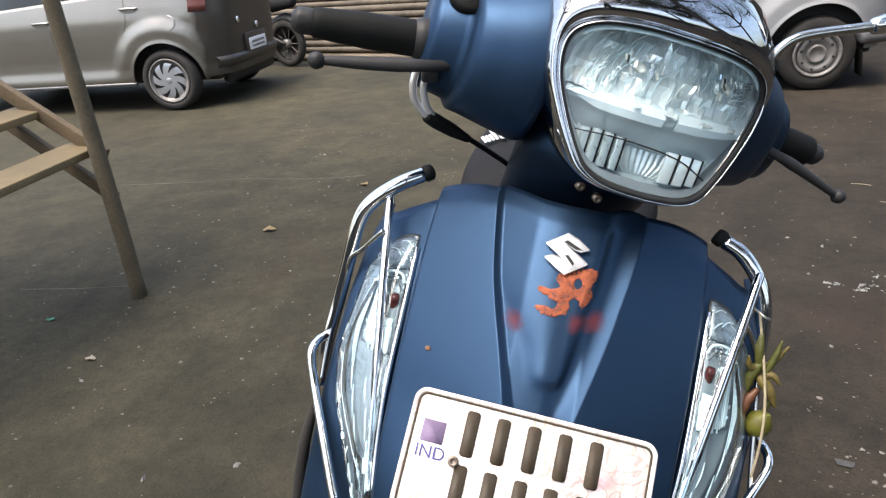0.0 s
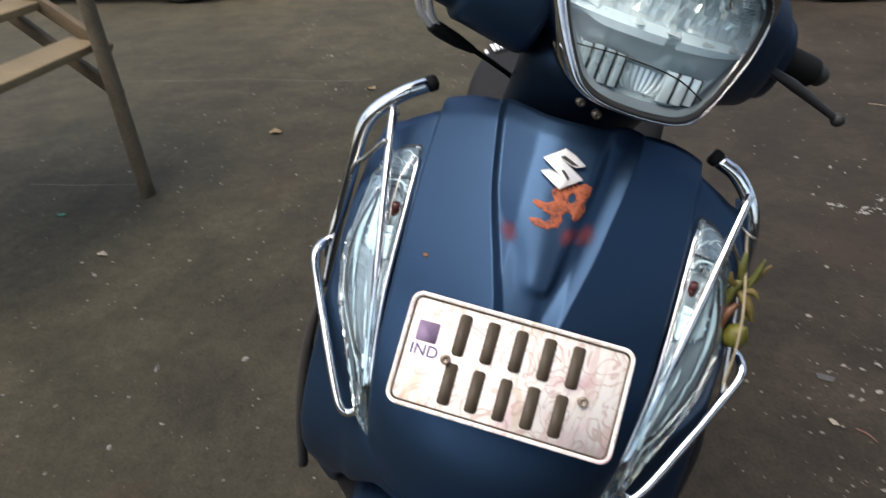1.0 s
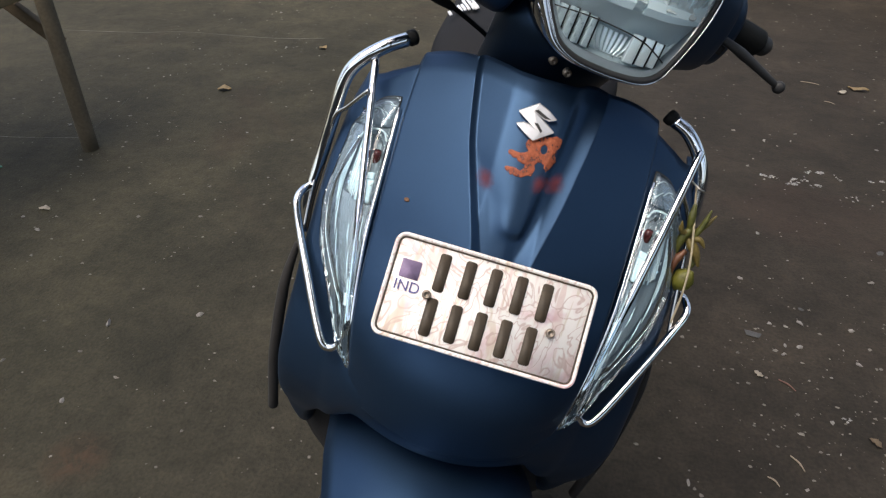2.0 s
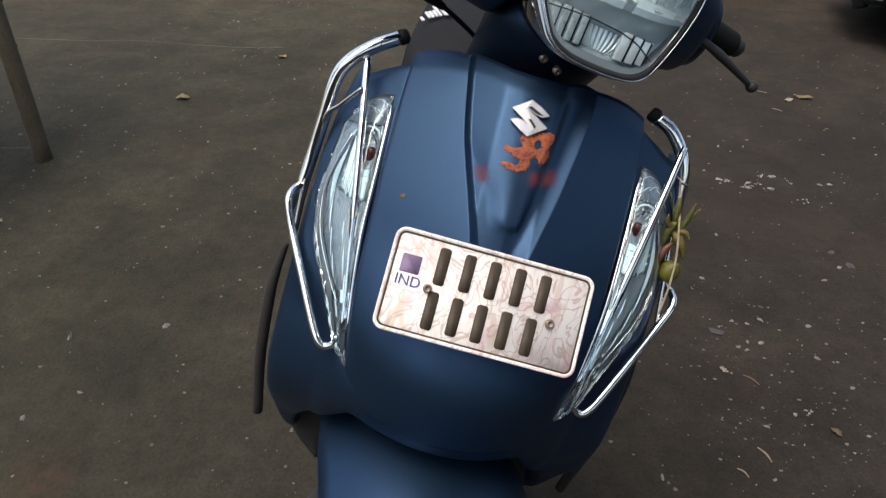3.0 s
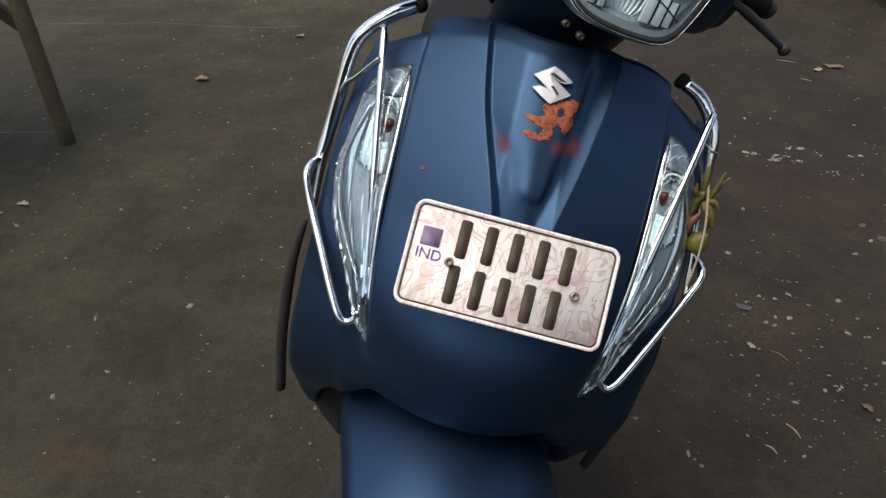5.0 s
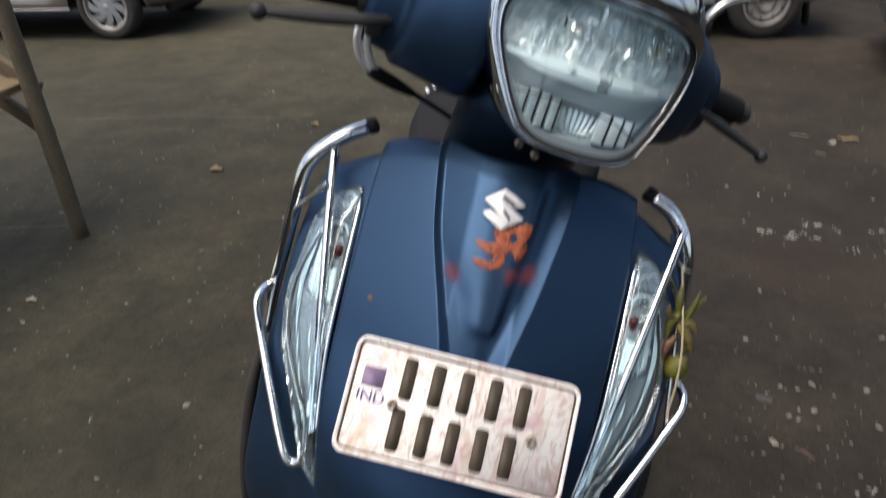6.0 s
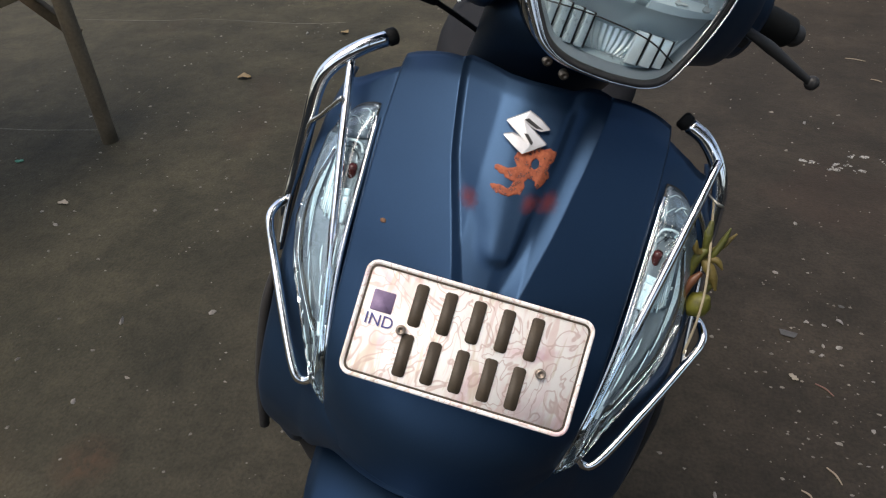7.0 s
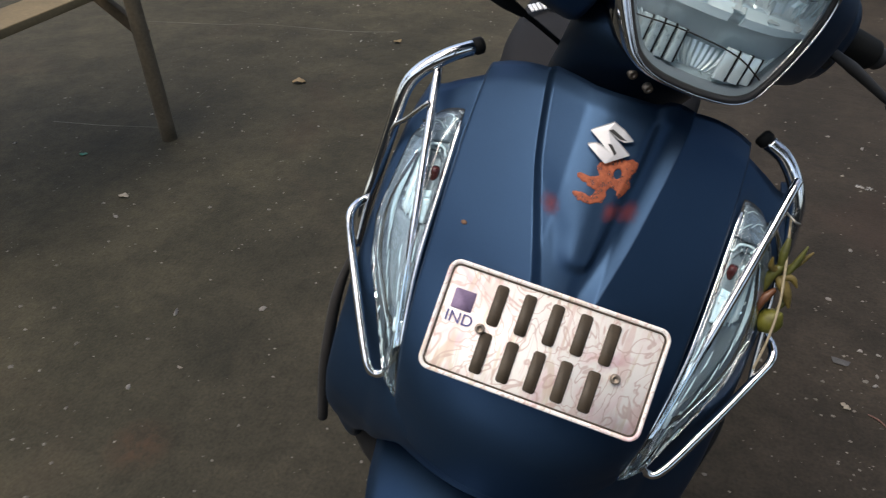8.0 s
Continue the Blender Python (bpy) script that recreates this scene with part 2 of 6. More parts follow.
def ground_material():
    m = bpy.data.materials.new("worn_asphalt_with_dust")
    m.use_nodes = True
    n, l = m.node_tree.nodes, m.node_tree.links
    b = n["Principled BSDF"]
    tc = n.new("ShaderNodeTexCoord")

    def noise_tex(scale, detail=6, distort=0.0):
        t = n.new("ShaderNodeTexNoise")
        t.inputs["Scale"].default_value, t.inputs["Detail"].default_value, t.inputs["Distortion"].default_value = scale, detail, distort
        l.new(tc.outputs["Object"], t.inputs["Vector"])
        return t

    def ramp_of(src, stops):
        r = n.new("ShaderNodeValToRGB")
        e = r.color_ramp.elements
        while len(e) < len(stops):
            e.new(0.5)
        for el, (p, c) in zip(e, stops):
            el.position, el.color = p, (*c, 1)
        l.new(src, r.inputs[0])
        return r

    def blend(fac, a, c, mode='MIX', k=None):
        x = n.new("ShaderNodeMix")
        x.data_type, x.blend_type = 'RGBA', mode
        if k is None:
            l.new(fac, x.inputs[0])
        else:
            x.inputs[0].default_value = k
        l.new(a, x.inputs[6])
        if isinstance(c, tuple):
            x.inputs[7].default_value = (*c, 1)
        else:
            l.new(c, x.inputs[7])
        return x.outputs[2]

    wide, mid, grit = noise_tex(0.55, 5, 0.6), noise_tex(4.5, 7, 0.4), noise_tex(110, 4)
    base = ramp_of(wide.outputs[0], [(0.34, (0.038, 0.034, 0.026)), (0.52, (0.053, 0.047, 0.036)), (0.68, (0.070, 0.061, 0.046))])
    patch = ramp_of(mid.outputs[0], [(0.36, (0.62, 0.62, 0.58)), (0.66, (1.30, 1.26, 1.22))])
    col = blend(None, base.outputs[0], patch.outputs[0], 'MULTIPLY', 0.65)
    lump = noise_tex(22, 8, 0.3)
    lump.inputs["Roughness"].default_value = 0.68
    lm = ramp_of(lump.outputs[0], [(0.34, (0.55, 0.54, 0.52)), (0.50, (1.0, 1.0, 1.0)), (0.66, (1.42, 1.38, 1.32))])
    col = blend(None, col, lm.outputs[0], 'MULTIPLY', 0.52)
    gr = ramp_of(grit.outputs[0], [(0.32, (0.62, 0.61, 0.60)), (0.52, (1.0, 1.0, 1.0)), (0.72, (1.35, 1.32, 1.28))])
    col = blend(None, col, gr.outputs[0], 'MULTIPLY', 0.62)
    v = n.new("ShaderNodeTexVoronoi")
    v.inputs["Scale"].default_value = 38
    l.new(tc.outputs["Object"], v.inputs["Vector"])
    spk = ramp_of(v.outputs["Distance"], [(0.07, (1, 1, 1)), (0.13, (0, 0, 0))])
    pick = ramp_of(v.outputs["Color"], [(0.78, (0, 0, 0)), (0.9, (1, 1, 1))])
    spots = blend(None, spk.outputs[0], pick.outputs[0], 'MULTIPLY', 1.0)
    col = blend(spots, col, (0.095, 0.088, 0.076))
    red = noise_tex(1.3, 4, 0.8)
    rr = ramp_of(red.outputs[0], [(0.58, (0, 0, 0)), (0.80, (0.5, 0.5, 0.5))])
    col = blend(rr.outputs[0], col, (0.070, 0.043, 0.032))
    # shading put into the ground colour: olive one side, darker red-brown the other
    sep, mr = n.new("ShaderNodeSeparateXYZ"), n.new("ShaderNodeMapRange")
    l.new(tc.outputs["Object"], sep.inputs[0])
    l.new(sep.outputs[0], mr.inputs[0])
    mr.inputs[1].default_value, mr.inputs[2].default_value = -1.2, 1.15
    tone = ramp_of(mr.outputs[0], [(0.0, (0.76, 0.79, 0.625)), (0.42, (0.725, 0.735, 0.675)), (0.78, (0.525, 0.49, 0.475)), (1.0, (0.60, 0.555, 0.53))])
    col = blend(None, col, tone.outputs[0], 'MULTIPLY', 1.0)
    # rusty stain
    far = n.new("ShaderNodeVectorMath")
    far.operation = 'DISTANCE'
    l.new(tc.outputs["Object"], far.inputs[0])
    far.inputs[1].default_value = (-0.82, 0.88, 0.0)
    ring = ramp_of(far.outputs["Value"], [(0.01, (0.95, 0.95, 0.95)), (0.09, (0, 0, 0))])
    ragged = ramp_of(lump.outputs[0], [(0.42, (0, 0, 0)), (0.58, (1, 1, 1))])
    stain = blend(None, ring.outputs[0], ragged.outputs[0], 'MULTIPLY', 0.8)
    col = blend(stain, col, (0.058, 0.034, 0.019))
    l.new(col, b.inputs["Base Color"])
    b.inputs["Roughness"].default_value = 0.88
    b.inputs["Specular IOR Level"].default_value = 0.3
    bp = n.new("ShaderNodeBump")
    bp.inputs["Strength"].default_value, bp.inputs["Distance"].default_value = 0.7, 0.0035
    add = n.new("ShaderNodeMath")
    add.operation = 'ADD'
    l.new(grit.outputs[0], add.inputs[0])
    soft = n.new("ShaderNodeMath")
    soft.operation = 'MULTIPLY'
    l.new(lump.outputs[0], soft.inputs[0])
    soft.inputs[1].default_value = 1.6
    l.new(soft.outputs[0], add.inputs[1])
    l.new(add.outputs[0], bp.inputs["Height"])
    l.new(bp.outputs[0], b.inputs["Normal"])
    return m


def thin_powder(m, low, high):
    """Lets the paint under a dusting show through, unevenly."""
    n, l = m.node_tree.nodes, m.node_tree.links
    tc, t, r = n.new("ShaderNodeTexCoord"), n.new("ShaderNodeTexNoise"), n.new("ShaderNodeMapRange")
    t.inputs["Scale"].default_value, t.inputs["Detail"].default_value = 160, 6
    l.new(tc.outputs["Object"], t.inputs["Vector"])
    l.new(t.outputs[0], r.inputs[0])
    r.inputs[1].default_value, r.inputs[2].default_value = 0.35, 0.62
    r.inputs[3].default_value, r.inputs[4].default_value = low, high
    l.new(r.outputs[0], n["Principled BSDF"].inputs["Alpha"])


def soft_spot(m, strength):
    """A smudge that thins out from the middle of its patch."""
    n, l = m.node_tree.nodes, m.node_tree.links
    tc, off, cut, far, r = (n.new("ShaderNode" + k) for k in ("TexCoord", "VectorMath", "VectorMath", "VectorMath", "MapRange"))
    off.inputs[1].default_value = (0.5, 0.5, 0.5)
    off.operation = 'SUBTRACT'
    cut.operation = 'MULTIPLY'
    cut.inputs[1].default_value = (2, 0, 2)
    far.operation = 'LENGTH'
    l.new(tc.outputs["Generated"], off.inputs[0])
    l.new(off.outputs[0], cut.inputs[0])
    l.new(cut.outputs[0], far.inputs[0])
    t, add = n.new("ShaderNodeTexNoise"), n.new("ShaderNodeMath")
    t.inputs["Scale"].default_value, t.inputs["Detail"].default_value = 190, 5
    l.new(tc.outputs["Object"], t.inputs["Vector"])
    add.operation = 'MULTIPLY_ADD'
    add.inputs[1].default_value = 0.7
    l.new(t.outputs[0], add.inputs[0])
    l.new(far.outputs["Value"], add.inputs[2])
    l.new(add.outputs[0], r.inputs[0])
    r.inputs[1].default_value, r.inputs[2].default_value, r.inputs[3].default_value, r.inputs[4].default_value = 0.45, 1.15, strength, 0.0
    l.new(r.outputs[0], n["Principled BSDF"].inputs["Alpha"])


PLATE = plate_material()
GROUND = ground_material()

# ---- mesh helpers ----


def mesh_of(name, bm, material, smooth=True):
    bmesh.ops.recalc_face_normals(bm, faces=bm.faces)
    me = bpy.data.meshes.new(name)
    bm.to_mesh(me)
    bm.free()
    me.materials.append(material)
    for p in me.polygons:
        p.use_smooth = smooth
    return me


def part(name, bm, material, parent, label="", m=None, smooth=True):
    ob = new(name, mesh_of(name, bm, material, smooth))
    ob.parent = parent
    if m is not None:
        ob.matrix_basis = m
    if label:
        tagged(ob, label)
    return ob


def thing(name, label, category, m=None, group="", kind="", bm=None, material=None, smooth=True):
    ob = new(name, mesh_of(name, bm, material, smooth) if bm else None)
    if m is not None:
        ob.matrix_basis = m
    return tagged(ob, label, category, group, kind)


def spline(points, steps=6):
    """A smooth line through the points."""
    p = [Vector(q) for q in points]
    p = [2 * p[0] - p[1]] + p + [2 * p[-1] - p[-2]]
    out = []
    for i in range(1, len(p) - 2):
        for k in range(steps):
            t = k / steps
            out.append(0.5 * (2 * p[i] + (p[i + 1] - p[i - 1]) * t + (2 * p[i - 1] - 5 * p[i] + 4 * p[i + 1] - p[i + 2]) * t * t
                              + (3 * p[i] - p[i - 1] - 3 * p[i + 1] + p[i + 2]) * t ** 3))
    out.append(p[-2])
    return out


def ring_loft(bm, rings, close=True, caps=True):
    rows = [[bm.verts.new(q) for q in ring] for ring in rings]
    n = len(rows[0])
    for a, b in zip(rows, rows[1:]):
        for i in range(n if close else n - 1):
            j = (i + 1) % n
            bm.faces.new((a[i], a[j], b[j], b[i]))
    if caps and close:
        bm.faces.new(rows[0])
        bm.faces.new(rows[-1])
    return rows


def tube(points, radius, seg=12, steps=6, smooth=True, bm=None, flat=1.0):
    """A round bar along a line; radius: one number or one for each point given. Ends are rounded off."""
    bm = bm or bmesh.new()
    path = spline(points, steps) if smooth and len(points) > 2 else [Vector(q) for q in points]
    if isinstance(radius, (list, tuple)):
        f = np.interp(np.linspace(0, 1, len(path)), np.linspace(0, 1, len(radius)), radius)
    else:
        f = [radius] * len(path)
    d0, d1 = (path[1] - path[0]).normalized(), (path[-1] - path[-2]).normalized()
    path = [path[0] - d0 * f[0] * 0.25] + path + [path[-1] + d1 * f[-1] * 0.25]
    f = [f[0] * 0.75, *f, f[-1] * 0.75]
    rings, up = [], None
    for i, q in enumerate(path):
        d = (path[min(i + 1, len(path) - 1)] - path[max(i - 1, 0)]).normalized()
        if up is None:
            up = d.orthogonal().normalized()
        up = (up - d * up.dot(d)).normalized()
        side = d.cross(up)
        rings.append([q + (up * math.cos(a) + side * math.sin(a) * flat) * f[i] for a in (2 * math.pi * k / seg for k in range(seg))])
    ring_loft(bm, rings)
    return bm


def box(size, at=(0, 0, 0), turn=None, bevel=0.0, bm=None):
    bm = bm or bmesh.new()
    m = Matrix.Translation(at) @ (turn or Matrix()) @ Matrix.Diagonal((*size, 1))
    made = bmesh.ops.create_cube(bm, size=1, matrix=m)
    if bevel:
        edges = list({e for v in made["verts"] for e in v.link_edges})
        bmesh.ops.bevel(bm, geom=edges, offset=bevel, segments=2, affect='EDGES', profile=0.6)
    return bm


def lathe(profile, seg=32, axis="y", bm=None, at=(0, 0, 0)):
    """Turns (radius, along) pairs round an axis."""
    bm = bm or bmesh.new()
    rings = []
    for r, h in profile:
        ring = []
        for k in range(seg):
            a = 2 * math.pi * k / seg
            c, s = r * math.cos(a), r * math.sin(a)
            q = {"x": (h, c, s), "y": (c, h, s), "z": (c, s, h)}[axis]
            ring.append(Vector(q) + Vector(at))
        rings.append(ring)
    ring_loft(bm, rings, True, profile[0][0] > 1e-4 and profile[-1][0] > 1e-4)
    bmesh.ops.remove_doubles(bm, verts=bm.verts, dist=1e-5)
    return bm


def sheet(fn, nu, nv, thick=0.0, bm=None, direction=None):
    """A surface fn(u, v) over the unit square, with thickness along its normals."""
    bm = bm or bmesh.new()
    g = [[Vector(fn(i / nu, j / nv)) for i in range(nu + 1)] for j in range(nv + 1)]
    front = [[bm.verts.new(q) for q in row] for row in g]
    for a, b in zip(front, front[1:]):
        for i in range(nu):
            bm.faces.new((a[i], a[i + 1], b[i + 1], b[i]))
    if thick:
        back = []
        for j in range(nv + 1):
            row = []
            for i in range(nu + 1):
                du = g[j][min(i + 1, nu)] - g[j][max(i - 1, 0)]
                dv = g[min(j + 1, nv)][i] - g[max(j - 1, 0)][i]
                nrm = du.cross(dv)
                nrm = nrm.normalized() if nrm.length > 1e-12 else Vector((0, 1, 0))
                if direction is not None and nrm.dot(Vector(direction)) < 0:
                    nrm = -nrm
                row.append(bm.verts.new(g[j][i] + nrm * thick))
            back.append(row)
        for a, b in zip(back, back[1:]):
            for i in range(nu):
                bm.faces.new((a[i], b[i], b[i + 1], a[i + 1]))
        rim_f = [front[0][i] for i in range(nu + 1)] + [front[j][nu] for j in range(1, nv + 1)] + [front[nv][i] for i in range(nu - 1, -1, -1)] + [front[j][0] for j in range(nv - 1, 0, -1)]
        rim_b = [back[0][i] for i in range(nu + 1)] + [back[j][nu] for j in range(1, nv + 1)] + [back[nv][i] for i in range(nu - 1, -1, -1)] + [back[j][0] for j in range(nv - 1, 0, -1)]
        for i in range(len(rim_f)):
            j = (i + 1) % len(rim_f)
            bm.faces.new((rim_f[i], rim_b[i], rim_b[j], rim_f[j]))
    return bm


def smooth_step(a, b, x):
    t = min(1, max(0, (x - a) / (b - a)))
    return t * t * (3 - 2 * t)


def lerp_table(table, x):
    return float(np.interp(x, [a for a, _ in table], [b for _, b in table]))


# ---- ground ----
bm = bmesh.new()
bmesh.ops.create_grid(bm, x_segments=8, y_segments=8, size=400)
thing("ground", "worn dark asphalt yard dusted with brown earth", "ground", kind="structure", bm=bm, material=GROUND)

# ---- scooter ----
SCOOTER = pose(-0.054, 0.63, 0, 0, 12.5, 3.7)
scooter = thing("scooter", "matte blue scooter leaning on its side stand on asphalt", "scooter", SCOOTER)

LOBE = [(0.42, 0.065), (0.54, 0.02), (0.60, -0.02), (0.66, -0.05), (0.70, -0.066), (0.74, -0.072), (0.80, -0.06)]
C_LINE = [(0.42, 0.16), (0.54, 0.085), (0.60, 0.030), (0.64, -0.012), (0.67, -0.043), (0.70, -0.064), (0.74, -0.072), (0.80, -0.06), (0.86, -0.028), (0.92, 0.02), (0.98, 0.08), (1.03, 0.135), (1.06, 0.168)]
EDGE = [(0.66, 0.112), (0.74, 0.122), (0.785, 0.128), (0.865, 0.137), (0.92, 0.140), (0.99, 0.143), (1.03, 0.143), (1.06, 0.142)]
WIDE = [(0.425, 0.130), (0.428, 0.152), (0.439, 0.173), (0.465, 0.195), (0.50, 0.209), (0.54, 0.217), (0.60, 0.219), (0.66, 0.219), (0.74, 0.216), (0.80, 0.213), (0.90, 0.211), (0.95, 0.206), (1.0, 0.190), (1.03, 0.166)]


def glide(table, x):
    """A table read along a smooth curve, without kinks at its rows."""
    return sum(lerp_table(table, x + d) * w for d, w in ((-0.024, 0.1), (-0.016, 0.15), (-0.008, 0.16), (0.0, 0.18), (0.008, 0.16), (0.016, 0.15), (0.024, 0.1)))


def front_y(x, z, lift=0.0):
    """How far back the front shell lies at a place."""
    a = abs(x)
    return glide(C_LINE, z) + 0.075 * (min(a, 0.15) / 0.14) ** 2 + 0.70 * max(0.0, a - 0.15) - lift


CHANNEL = [(0.87, 0.012), (0.927, 0.031), (0.955, 0.044), (0.988, 0.058), (1.014, 0.065), (1.047, 0.0725), (1.06, 0.075)]


TONGUE = [(0.936, 0.013), (0.945, 0.018), (0.975, 0.029), (1.0, 0.037), (1.03, 0.044), (1.06, 0.048)]


def channel_mid(z):
    return lerp_table([(0.925, 0.002), (0.957, 0.0005), (0.99, -0.0028), (1.047, -0.004)], z)


def groove(x, z):
    """Depth of the two channels beside the raised tongue under the emblem."""
    mid = channel_mid(z)
    a = abs(x - mid)
    outer = glide(CHANNEL, z)
    if a > outer:
        return 0.0
    wall = min(0.008 if x < mid else 0.018, outer * 0.6)
    fade = smooth_step(0.852, 0.905, z)
    inner = glide(TONGUE, z)
    broad = smooth_step(0.955, 1.0, z)
    if x < mid:
        top, foot = inner - 0.030 * min(1.0, inner / 0.03), inner + 0.004
        top, foot = top + (0.1 * outer - top) * broad, foot + (outer - foot) * broad
    else:
        top, foot = inner - 0.013 * min(1.0, inner / 0.03), inner + 0.002
    ramp = min(1.0, max(0.0, (foot - a) / (foot - top))) if x < mid else smooth_step(foot, top, a)
    dome = smooth_step(0.931, 0.946, z) * (smooth_step(foot, top, a) * (1 - broad) + ramp * broad)
    k = min(1.0, (outer - a) / wall)
    depth = 0.0105 if x < mid else 0.0105 + 0.003 * smooth_step(0.0, 0.012, a)
    return depth * fade * (k - 0.25 * k ** 4) / 0.75 * (1 - 0.70 * dome)


def shell_y(x, z):
    k = lerp_table([(0.56, 0.040), (0.66, 0.050), (0.76, 0.075)], z)
    deep = smooth_step(0.74, 0.58, z)
    if z < 0.75:
        side = smooth_step(0.085, 0.140, abs(x))
        mid = glide(C_LINE, z) * (1 - side) + glide(LOBE, z) * side
    else:
        mid = glide(C_LINE, z)
    b = min(abs(x), 0.15)
    bow = k * (b / 0.14) ** 2
    if b > 0.03 and z > 0.82:
        bow += (k * 0.0459 + (b - 0.03) / 0.12 * k * 1.1021 - bow) * smooth_step(0.82, 0.89, z)
    return mid + bow + (0.70 - 0.35 * deep) * max(0.0, abs(x) - 0.15)


def apron(u, v):
    """The panel; columns crowd at the channel creases and at the bevelled sides."""
    a = 2 * u - 1
    z = 0.72 + v * (1.053 - 0.72)
    w, c = lerp_table(EDGE, z), max(0.03, glide(CHANNEL, z))
    side, b = (1 if a > 0 else -1), abs(a)
    mid = channel_mid(z) * side
    reach = float(np.interp(b, [0, 0.20, 0.50, 0.52, 0.86, 0.88, 1.0], [0, c - 0.016 + mid, c - 0.0008 + mid, c + 0.0012 + mid, w - 0.0090, w - 0.0070, w - 0.0005]))
    x = side * reach
    zz = 0.72 + v * (1.053 - 0.016 * (x / 0.135) ** 2 - 0.011 * (x / 0.135) ** 4 - 0.72)
    flank = max(0.0, (b - 0.87) / 0.13)
    lip = max(0.036 * flank, 0.012 * max(0, (v - 0.965) / 0.035))
    low = smooth_step(0.725, 0.815, zz)
    tuck = 0.006 * (1 - low) * smooth_step(0.70, 1.0, b)
    return (x, shell_y(x, zz) + tuck - 0.001 - 0.011 * low + groove(x, zz) + lip * low, zz - 0.020 * flank * v ** 4)


part("apron", sheet(apron, 150, 104, 0.012, direction=(0, 1, 0)), PAINT, scooter, "matte blue front apron with two channels")


HEM = [(0, 0.657), (0.44, 0.653), (0.48, 0.644), (0.51, 0.622), (0.56, 0.602), (0.70, 0.570), (0.78, 0.520), (0.86, 0.466), (0.93, 0.442), (1.0, 0.432)]


def shell(u, v):
    a = 2 * u - 1
    g = math.sin(a * math.pi / 2 * 0.985)
    side = abs(g) * 0.235
    zb = lerp_table(HEM, abs(g))
    zt = 1.026 - 0.04 * smooth_step(0.155, 0.235, side)
    z = zb + v * (zt - zb)
    x = g * lerp_table(WIDE, z)
    inset = 0.016 * smooth_step(0.135, 0.115, abs(x)) * smooth_step(0.735, 0.80, z)
    under = 0.030 * max(0.0, 1 - (z - zb) / 0.045) ** 2
    return (x, shell_y(x, z) + 0.03 * abs(a) ** 12 + under + inset, z)


part("leg_shield", sheet(shell, 120, 60, 0.006, direction=(0, 1, 0)), PAINT, scooter, "matte blue lower front shell")

for s in (-1, 1):
    def lining(u, v):
        g = 0.47 + 0.53 * u
        zb = lerp_table([(0.47, 0.52), (0.58, 0.438), (0.75, 0.426), (0.9, 0.425), (1.0, 0.432)], g)
        z = zb + v * (lerp_table(HEM, g) + 0.03 - zb)
        x = g * 0.99 * lerp_table(WIDE, z)
        return (s * x, shell_y(x, max(z, 0.50)) + 0.020 + 0.024 * smooth_step(0.92, 0.65, g) + 0.010 * u ** 8, z)
    part("lower_lining", sheet(lining, 24, 10, 0.005, direction=(0, 1, 0)), BLACK, scooter, "black plastic lining under the leg shield")
    pts = [(s * 0.236, 0.150, 0.760), (s * 0.2425, 0.142, 0.715), (s * 0.2445, 0.135, 0.675), (s * 0.2435, 0.125, 0.575), (s * 0.238, 0.13, 0.457)]
    part("leg_shield_trim", tube(pts, [0.004, 0.0065, 0.0075, 0.0078, 0.0075], 12), TYRE, scooter, "dusty black edge trim of the leg shield")


def lamp_patch(s, lift, shrink, u, v):
    inner = [(0, 0.146), (0.5, 0.139), (0.8, 0.128), (1, 0.118)]
    outer = [(0, 0.182), (0.12, 0.192), (0.45, 0.200), (0.62, 0.190), (0.8, 0.162), (1, 0.126)]
    zi = [(0, 0.986), (1, 0.752)]
    zo = [(0, 0.972), (1, 0.755)]
    v = shrink + v * (1 - 2 * shrink)
    u = shrink * 1.5 + u * (1 - 3 * shrink)
    x = lerp_table(inner, v) * (1 - u) + lerp_table(outer, v) * u
    z = lerp_table(zi, v) * (1 - u) + lerp_table(zo, v) * u - 0.016 * max(0.0, u) ** 4 * max(0.0, 1 - v) ** 12
    edge = min(u, 1 - u, v * 3, (1 - v) * 3)
    y = front_y(x, z) - lift * smooth_step(-0.15, 0.3, edge)
    return (s * x, y, z)


